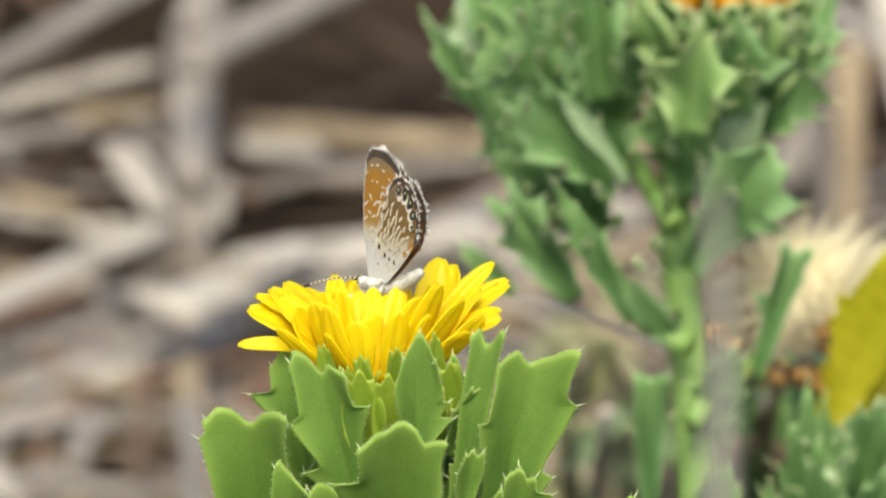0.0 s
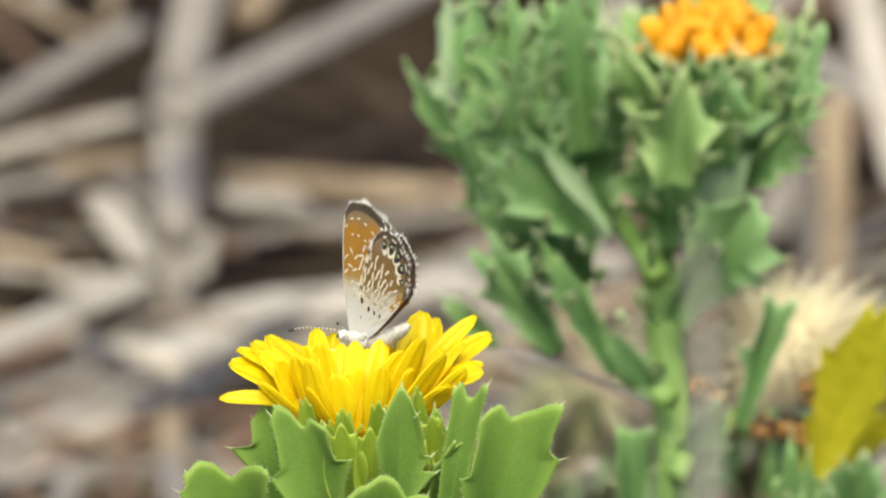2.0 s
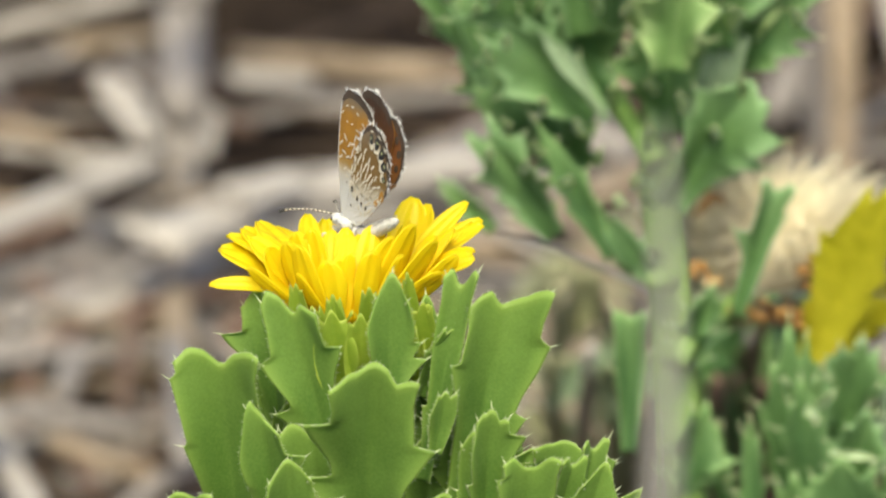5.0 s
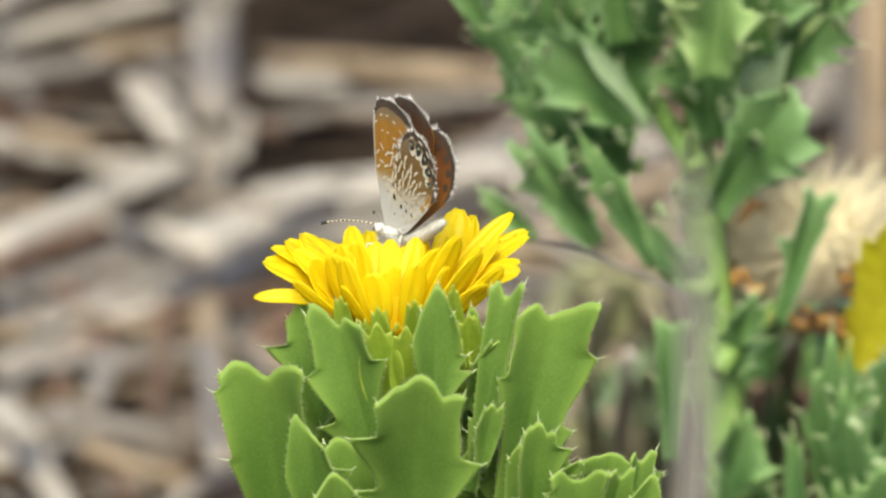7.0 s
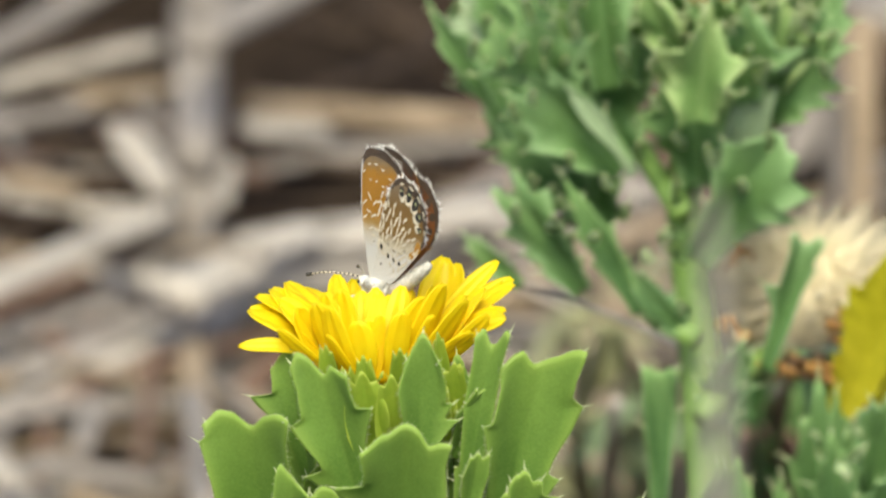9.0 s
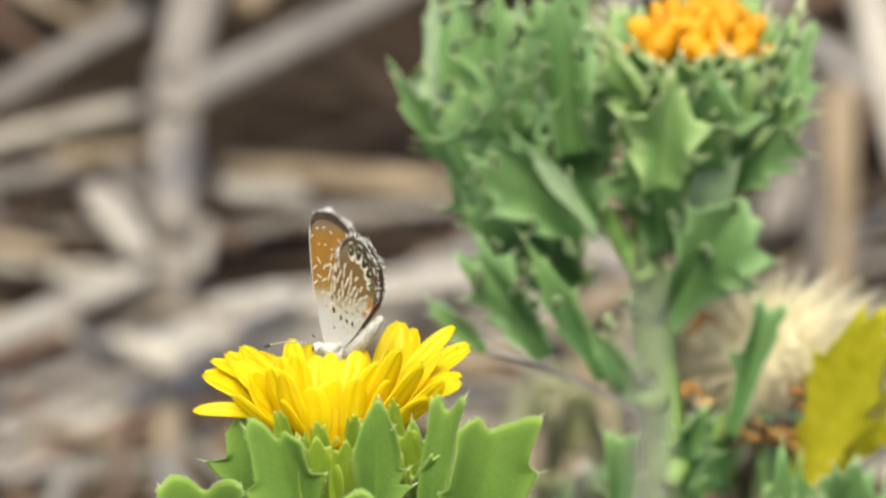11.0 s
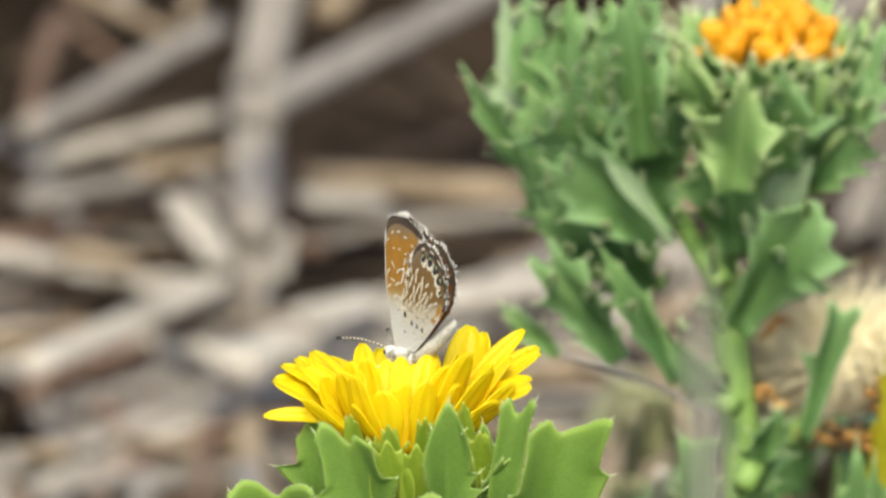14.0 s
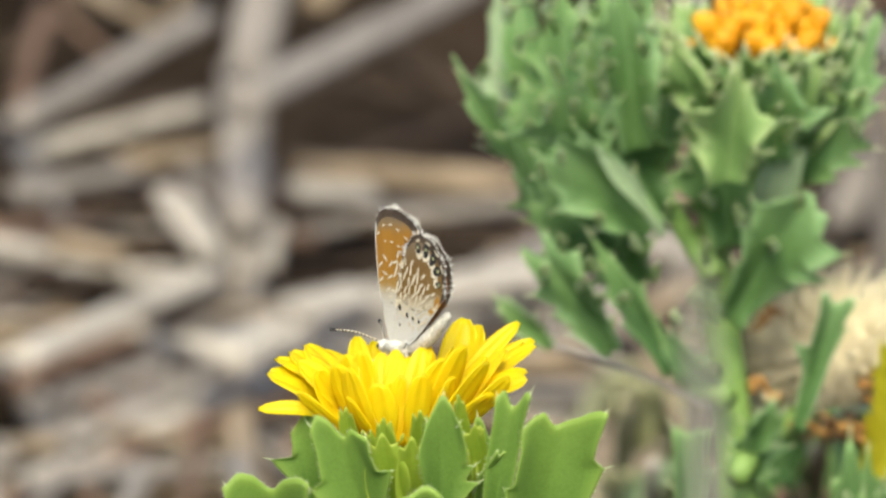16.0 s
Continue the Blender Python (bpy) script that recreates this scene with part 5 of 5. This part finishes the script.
def wing_mesh(name, outline, mats, parent, label, marks, margin, sign, upper=(), fringe=0.5):
    """A wing in its own plane: x back along the body, z up from the root; mats: underside, upperside, fringe, dark fringe, dark edge, pale edge.
    sign: the side, +y or -y, on which the underside looks out; margin: the fringed share of the outline."""
    bm = bmesh.new()
    pts = [Vector((x, 0, z)) * MM for x, z in outline]
    n = len(pts)
    dense = []
    for i in range(n):
        p0, p1, p2, p3 = pts[i - 1], pts[i], pts[(i + 1) % n], pts[(i + 2) % n]
        for k in range(6):
            t = k / 6
            dense.append(0.5 * ((2 * p1) + (p2 - p0) * t + (2 * p0 - 5 * p1 + 4 * p2 - p3) * t * t + (3 * p1 - p0 - 3 * p2 + p3) * t ** 3))
    root = Vector((0.4, 0, 0.2)) * MM
    th = 0.05 * MM
    def bulge(p):
        return sign * 0.00016 * math.sin(min(1, max(0, p.z / 0.009)) * math.pi)
    rings = []
    for f in (1.0, 0.935, 0.85, 0.68, 0.5, 0.3, 0.1):
        ring = []
        for p in dense:
            q = root.lerp(p, f)
            vein = 0.00003 * f * f * math.sin(math.atan2(q.x - root.x, q.z - root.z + 1e-6) * 26)
            ring.append((q, bulge(q) + vein))
        rings.append(ring)
    m = len(dense)
    lo, hi = int(margin[0] * m), int(margin[1] * m)
    for face_side, mat in ((sign, 0), (-sign, 1)):
        vs = [[bm.verts.new(q + Vector((0, y + face_side * th / 2, 0))) for q, y in ring] for ring in rings]
        for i, (a, b) in enumerate(zip(vs, vs[1:])):
            for k in range(m):
                edge = 4 if lo <= k < hi else 5 if k < lo and mat == 0 else mat
                bm.faces.new((a[k], a[(k + 1) % m], b[(k + 1) % m], b[k])).material_index = edge if i == 0 else mat
        bm.faces.new(vs[-1]).material_index = mat
    rng = random.Random(name)
    for k in range(lo, hi):
        p, q = dense[k % m], dense[(k + 1) % m]
        out = Vector(((q - p).z, 0, -(q - p).x)).normalized()
        if out.dot(p - root) < 0:
            out = -out
        tuft = 0.75 + 0.35 * math.sin(k * 0.9)
        for j in range(9):
            c = p.lerp(q, rng.random()) + Vector((0, bulge(p), 0)) - out * 0.0001
            way = (out + Vector((rng.uniform(-0.4, 0.4), rng.uniform(-0.25, 0.25), rng.uniform(-0.4, 0.4)))).normalized()
            cone(bm, c, c + way * rng.uniform(0.5, 1.2) * fringe * tuft * MM, 0.03 * MM, 2 if rng.random() < 0.72 else 3, 3)
    ob = part(name, bm, mats, parent, label)
    # spots and dashes, a hair proud of the underside
    bm = bmesh.new()
    for x, z, wx, wz, turn, mat in marks:
        c = Vector((x, 0, z)) * MM
        c.y = bulge(c) + sign * (th / 2 + (0.035, 0.06, 0.085, 0.03, 0.025)[mat] * MM)
        ring = []
        for k in range(9):
            w = 2 * math.pi * k / 9
            dx, dz = wx / 2 * math.cos(w), wz / 2 * math.sin(w)
            cs, sn = math.cos(radians(turn)), math.sin(radians(turn))
            ring.append(bm.verts.new(c + Vector((dx * cs - dz * sn, 0, dx * sn + dz * cs)) * MM * rng.uniform(0.8, 1.15)))
        cen = bm.verts.new(c + Vector((0, sign * 0.02 * MM, 0)))
        for k in range(9):
            bm.faces.new((ring[k], ring[(k + 1) % 9], cen)).material_index = mat
    # dark spots near the margin of the upper side
    for x, z in upper:
        c = Vector((x, 0, z)) * MM
        c.y = bulge(c) - sign * (th / 2 + 0.05 * MM)
        ring = [bm.verts.new(c + Vector((math.cos(k * 0.8976) * 0.34, 0, math.sin(k * 0.8976) * 0.3)) * MM * rng.uniform(0.8, 1.2)) for k in range(7)]
        bm.faces.new(ring).material_index = 5
    part("wing_pattern", bm, (WHITE, BLACK, EYE_SHINE, HIND_GREY, HIND_ORANGE, WING_EDGE), ob, "white dashes and black spots on the wing")
    return ob


FORE = [(-0.3, 0.0), (-0.75, 3.0), (-1.0, 6.2), (-0.95, 8.5), (-0.1, 9.5), (1.4, 9.6), (3.3, 8.9), (4.7, 7.4), (4.4, 5.2), (2.6, 2.2), (0.5, 0.0)]
HIND = [(0.1, 0.0), (0.9, 2.4), (1.7, 5.2), (2.9, 7.2), (4.3, 7.9), (5.8, 7.4), (7.0, 6.1), (7.2, 4.5), (6.5, 3.1), (4.8, 1.8), (2.3, 0.2)]


def fore_marks():
    out = []
    # a row along the apex, a fainter one below it, then the two broken chains across the middle
    for i, (x, z) in enumerate(((-0.55, 7.9), (0.1, 8.45), (0.9, 8.5), (1.8, 8.15), (2.7, 7.6))):
        out.append((x, z, 0.46, 0.15, 35 - 18 * i, 0))
    for i, (x, z) in enumerate(((0.25, 7.35), (1.0, 7.3), (1.8, 7.0), (2.6, 6.5))):
        out.append((x, z, 0.30, 0.14, 10 - 10 * i, 0))
    for x, z, turn in ((-0.5, 5.7, 35), (0.15, 6.15, -50), (0.75, 5.75, 40), (1.35, 5.9, 15), (2.0, 5.8, 30), (0.0, 5.1, -20), (0.6, 4.85, 20), (1.2, 5.05, 45), (1.75, 4.95, -40), (2.35, 4.9, 20),
                       (-0.45, 4.7, 30), (0.2, 3.95, 25), (0.8, 3.9, -15), (0.5, 3.45, 0), (1.5, 4.0, 20), (2.0, 3.9, -30)):
        out.append((x, z, 0.70, 0.17, turn, 0))
    for x, z in ((0.5, 3.0), (1.0, 2.5)):
        out.append((x, z, 0.25, 0.16, 20, 3))
    return out


def hind_marks():
    out = []
    # the marginal eyespots, black with a glint, each in a white ring
    for i, turn in enumerate((92, 66, 40, 14, -12)):
        w, f = radians(turn), (0.8, 1, 1, 0.95, 0.6)[i]
        c, n = math.cos(w), math.sin(w)
        x, z = 4.35 + 2.05 * c, 4.85 + 2.0 * n
        out += [(x - 0.22 * c, z - 0.22 * n, 1.15 * f, 0.98 * f, turn, 0), (x + 0.05 * c, z + 0.05 * n, 1.12 * f, 0.76 * f, turn, 1)]
        out.append((x + 0.16 * c, z + 0.16 * n, 0.24, 0.30 * f, turn, 2))
        out.append((x + 0.62 * c, z + 0.62 * n, 0.16, 0.7 * f, turn, 0))
    # chains of white chevrons fanning out from the root
    for ring, k, ln in ((6.5, 8, 0.7), (5.9, 11, 0.75), (5.25, 11, 0.75), (4.6, 10, 0.75), (3.95, 8, 0.7), (3.35, 7, 0.6), (2.8, 5, 0.5)):
        for i in range(k):
            turn = 74 - 50 * i / (k - 1) + (3 if ring > 5 else 0)
            w = radians(turn)
            tilt = 0 if ring > 3.6 else 65
            out.append((0.3 + ring * math.cos(w) + 0.1 * math.sin(i * 7 + ring), ring * math.sin(w) + 0.14 * math.sin(i * 3 + ring * 5), ln, 0.19, turn + tilt + (14 if i % 2 else -14), 0))
    # a pale line along the front edge
    for i in range(5):
        out.append((1.3 + 0.34 * i, 3.2 + 0.85 * i, 0.7, 0.16, 68, 0))
    for x, z in ((3.0, 2.6), (3.7, 2.5), (2.4, 3.0), (4.4, 2.7)):
        out.append((x, z, 0.6, 0.2, -25, 3))
    for x, z, w in ((1.5, 2.75, 0.42), (2.3, 2.2, 0.40), (2.95, 1.95, 0.32), (3.6, 1.75, 0.36), (1.3, 1.5, 0.2)):
        out.append((x, z, w * 0.72, w, 15, 1))
    # the orange corner at the back
    out += [(6.0, 3.1, 1.0, 0.8, 50, 4), (5.2, 2.5, 1.0, 0.5, 35, 4)]
    return out


def build_butterfly():
    ob = thing("butterfly", THORAX, "tiny orange-brown and white butterfly feeding on a yellow flower", "butterfly")
    # body: x forwards, y to its left, z up
    bm = bmesh.new()
    tube(bm, [Vector(p) * MM for p in ((1.5, 0, 0.35), (1.1, 0, 0.36), (0.4, 0, 0.3), (-0.5, 0, 0.2), (-1.2, 0, 0.0), (-1.6, 0, -0.1))], [r * MM for r in (0.26, 0.44, 0.54, 0.56, 0.5, 0.36)], 14, rough=0.08)
    for k in range(420):
        w, x = random.uniform(0, 2 * math.pi), random.uniform(-1.4, 1.3)
        d = Vector((0, math.cos(w), math.sin(w)))
        c = Vector((x, 0, 0.1)) * MM + d * 0.48 * MM
        cone(bm, c, c + (d + Vector((-0.8, 0, random.uniform(-0.3, 0.3)))) * 0.42 * MM, 0.05 * MM, 0, 3)
    part("thorax", bm, FUR, ob, "furry white thorax")
    bm = bmesh.new()
    tube(bm, [Vector(p) * MM for p in ((-1.2, 0, -0.1), (-2.2, 0, 0.1), (-3.2, 0, 0.45), (-4.3, 0, 0.92), (-5.3, 0, 1.45), (-5.9, 0, 1.76), (-6.1, 0, 1.88))], [r * MM for r in (0.40, 0.47, 0.52, 0.50, 0.43, 0.28, 0.08)], 14, rough=0.12)
    for k in range(160):
        w, x = random.uniform(0, 2 * math.pi), random.uniform(-5.5, -1.4)
        d = Vector((0, math.cos(w), math.sin(w)))
        c = Vector((x, 0, -(x + 1.5) * 0.40)) * MM + d * 0.42 * MM
        cone(bm, c, c + (d * 0.3 + Vector((-1, 0, 0.3))) * 0.3 * MM, 0.05 * MM, 0, 3)
    abdomen = part("abdomen", bm, ABDOMEN, ob, "plump grey-white abdomen")
    bm = bmesh.new()
    tube(bm, [Vector(p) * MM for p in ((1.3, 0, 0.42), (1.55, 0, 0.42), (1.9, 0, 0.36), (2.15, 0, 0.25))], [r * MM for r in (0.32, 0.46, 0.46, 0.22)], 12)
    head = part("head", bm, FUR, ob, "small white head")
    antennae = {}
    for s in (1, -1):
        bm = bmesh.new()
        bmesh.ops.create_icosphere(bm, subdivisions=2, radius=0.22 * MM, matrix=Matrix.Translation(Vector((1.85, 0.30 * s, 0.40)) * MM))
        part("eye", bm, BLACK, head, "black eye")
        bm = bmesh.new()
        a, b = Vector((1.95, 0.2 * s, 0.7)) * MM, Vector(ANTENNA[s]) * MM
        pts = bend(a, b, Vector((0, 0, 0.25)) * MM, 26)
        for i in range(26):
            wide = 0.13 if i > 22 else 0.065
            tube(bm, [pts[i], pts[i + 1]], [wide * MM, wide * MM], 6, mat=1 if i % 2 or i > 22 else 0)
        antennae[s] = part("antenna", bm, (WHITE, BLACK), head, "black and white banded antenna")
        for x, fx in ((0.9, 1.8), (0.2, 0.3), (-0.5, -1.4)):
            bm = bmesh.new()
            knee = Vector((x + (fx - x) * 0.5, 1.3 * s, -0.5)) * MM
            tube(bm, [Vector((x, 0.5 * s, -0.4)) * MM, knee, Vector((fx, 1.5 * s, -1.7)) * MM, Vector((fx - 0.3, 1.6 * s, -2.3)) * MM], [0.09 * MM, 0.08 * MM, 0.06 * MM, 0.04 * MM], 6, mat=0)
            part("leg", bm, (WHITE, BLACK), ob, "thin pale leg")
    wings = {}
    for s in (1, -1):
        mats = (FORE_UNDER, WING_UPPER, FRINGE, BLACK, WING_EDGE, COSTA)
        mats2 = (HIND_UNDER, WING_UPPER, FRINGE, BLACK, WING_EDGE, COSTA)
        # the wing's x axis points back along the body, so the meshes are turned half round
        wings["fore", s] = wing_mesh("forewing", FORE, mats, ob, "orange-brown forewing with white dashes, grey root and fringe", fore_marks(), (0.30, 0.60), -s)
        wings["hind", s] = wing_mesh("hindwing", HIND, mats2, ob, "hindwing with black eyespots, white chevrons and fringed rim", hind_marks(), (0.24, 0.74), -s, ((3.7, 6.8), (4.9, 6.8), (6.0, 6.1), (6.5, 5.1), (6.3, 4.1)), 0.62)
    return ob, wings, abdomen, antennae


THORAX = near(618, 408, 1.5)
ANTENNA = {1: (4.75, 3.1, 1.2), -1: (4.5, -1.2, 1.6)}
# seconds, heading, nose-down, lean to its right, left wing open, right wing open, right hindwing open further, raised on its legs by mm
FLUTTER = [
    (0, 120, 11, 9, 2, -2, 0, 0), (0.3, 120, 11, 9, 2, -2, 0, 0), (0.5, 121, 10, 19, 1, 0, 0, 0), (0.7, 121, 10, 13, 2, 0, 0, -0.15), (1, 123, 11, 10, 1, -1, -1, -0.28),
    (1.5, 123, 10, 7, 1, -1, 0, -0.1), (2, 126, 10, 8, 1, -1, 0, 0), (2.5, 119, 8, 5, 3, 1, 4, 0), (2.8, 121, 6, 3, 4, 5, 5, 0.25), (3, 122, 6, 2, 5, 7, 6, 0.25),
    (3.5, 119, 6, 2, 8, 10, 1, 0.25), (4, 115, 6, 7, 1, 4, 4, 0), (4.2, 115, 6, 7, 1, 5, 4, 0), (4.5, 123, 6, 3, 4, 4, 6, 0), (5, 117, 4, 5, 1, 7, 1, 0),
    (5.6, 123, 6, 4, 3, 3, 2, 0), (6.4, 125, 8, 5, 3, 2, 1, 0), (7, 122, 6, 4, 4, 4, 3, 0.2), (7.5, 119, 5, 3, 4, 4, 5, 0.2), (7.8, 121, 6, 4, 3, 3, 3, 0.2),
    (8, 121, 7, 5, 2, 3, 1, 0.2), (8.2, 121, 7, 5, 2, 3, 1, 0.2), (8.8, 124, 8, 7, 3, 2, 1, 0), (9.6, 125, 10, 7, 3, 1, 1, 0), (10.3, 126, 11, 8, 2, 0, 1, 0),
    (10.5, 124, 11, 6, 2, -1, 2, 0), (11, 126, 14, 5, 1, -1, -1, 0), (11.5, 126, 13, 8, 1, -1, -1, 0), (12, 122, 10, 6, 2, -2, 7, 0), (12.5, 119, 10, 6, 2, -1, 4, 0),
    (13, 124, 12, 6, 1, -1, 1, 0), (13.5, 126, 13, 6, 1, -1, -1, 0), (14, 123, 12, 6, 1, 0, 1, 0), (14.3, 125, 11, 6, 2, -1, 6, 0), (14.5, 125, 11, 6, 2, -1, 4, 0),
    (15, 125, 11, 5, 2, -1, 4, 0), (15.5, 126, 13, 6, 1, -1, -1, 0), (16, 127, 13, 6, 1, -1, -1, 0)]
# seconds, nose-down and turn of the antennae; seconds, raising and turn of the abdomen
FEELERS = [(0, 26, 16), (1, 20, 14), (2, 13, -18), (3, 18, -16), (4, 17, 2), (4.5, 9, -16), (5, 14, 2), (7.5, 13, -6), (8, 10, -8), (10.5, 16, -14), (11, 11, -20), (12, 7, -10), (13, -1, -18), (14, -2, -18), (15, -5, -18), (16, -8, -24)]
TAIL = [(0, 0, 4), (1, 2, 6), (2, -1, 1), (3, 0, 4), (4, 1, 11), (4.5, 1, 5), (5, 1, 9), (7.5, 4, 6), (8, 2, 4), (10.5, 16, 8), (11, 10, 6), (12, 15, 9), (13, 11, 10), (14, 12, 13), (15, 13, 8), (16, 11, 8)]
# seconds and degrees: how the dry grass stem sways in the wind
SWAY = [(0, 0), (1, 0.095), (2, 0.03), (2.5, 0.05), (3, 0.09), (3.5, 0.03), (4, -0.18), (4.5, -0.47), (5, -0.06), (5.2, -0.06), (6.2, -0.3), (7.3, -0.42), (7.5, -0.42), (8, -0.23), (8.2, -0.16), (10.3, -0.02), (10.5, -0.02),
        (11, 0), (12, 0.105), (13, 0.105), (14, 0), (16, -0.03)]
# how far the right hindwing is swung up in its own plane, where that is not its usual share
RAISED = {2.5: 0, 2.8: 5, 3: 10, 3.5: 0, 4: 9, 4.2: 9, 4.5: 4, 5: 9, 7: 0, 7.5: 0, 7.8: 0, 12: 3, 12.5: 2, 14.3: 2, 14.5: 2, 15: 2}


def motions():
    walk(GRASS_STEM, [(t, Matrix.Translation(GRASS_STEM.location) @ pose(0, 0, 0, 0, a, 0)) for t, a in SWAY])
    ob, wings, abdomen, antennae = BUTTERFLY
    root = Vector((-1.2, 0, 0)) * MM
    walk(abdomen, [(t, Matrix.Translation(root) @ pose(0, 0, 0, 0, up, turn) @ Matrix.Translation(-root)) for t, up, turn in TAIL])
    for s, antenna in antennae.items():
        root = Vector((1.95, 0.2 * s, 0.7)) * MM
        walk(antenna, [(t, Matrix.Translation(root) @ pose(0, 0, 0, 0, down, turn if s > 0 else turn * 0.3) @ Matrix.Translation(-root)) for t, down, turn in FEELERS])
    walk(ob, [(t, Matrix.Translation(THORAX + RISE * (up / 1000)) @ pose(0, 0, 0, 0, 0, h) @ pose(0, 0, 0, lean, nose, 0)) for t, h, nose, lean, a, b, e, up in FLUTTER])
    for (kind, s), wing in wings.items():
        rows = []
        for t, h, nose, lean, a, b, e, up in FLUTTER:
            ang = (a if s > 0 else b) + (e if kind == "hind" and s < 0 else 0)
            y = (0.07 if kind == "fore" else 0.13) * s
            rows.append((t, Matrix.Translation(Vector((0.5, y, 0.45)) * MM) @ pose(0, 0, 0, -ang * s, 0, 0) @ pose(0, 0, 0, 0, 0, 180) @ pose(0, 0, 0, 0, -RAISED.get(t, min(9, 1.5 * max(e, 0))) if kind == "hind" and s < 0 else 0, 0)))
        walk(wing, rows)


build_ground()
GRASS_STEM = build_litter()
build_seed_plant()
build_back_plant()
build_front_plant()
BUTTERFLY = build_butterfly()
motions()
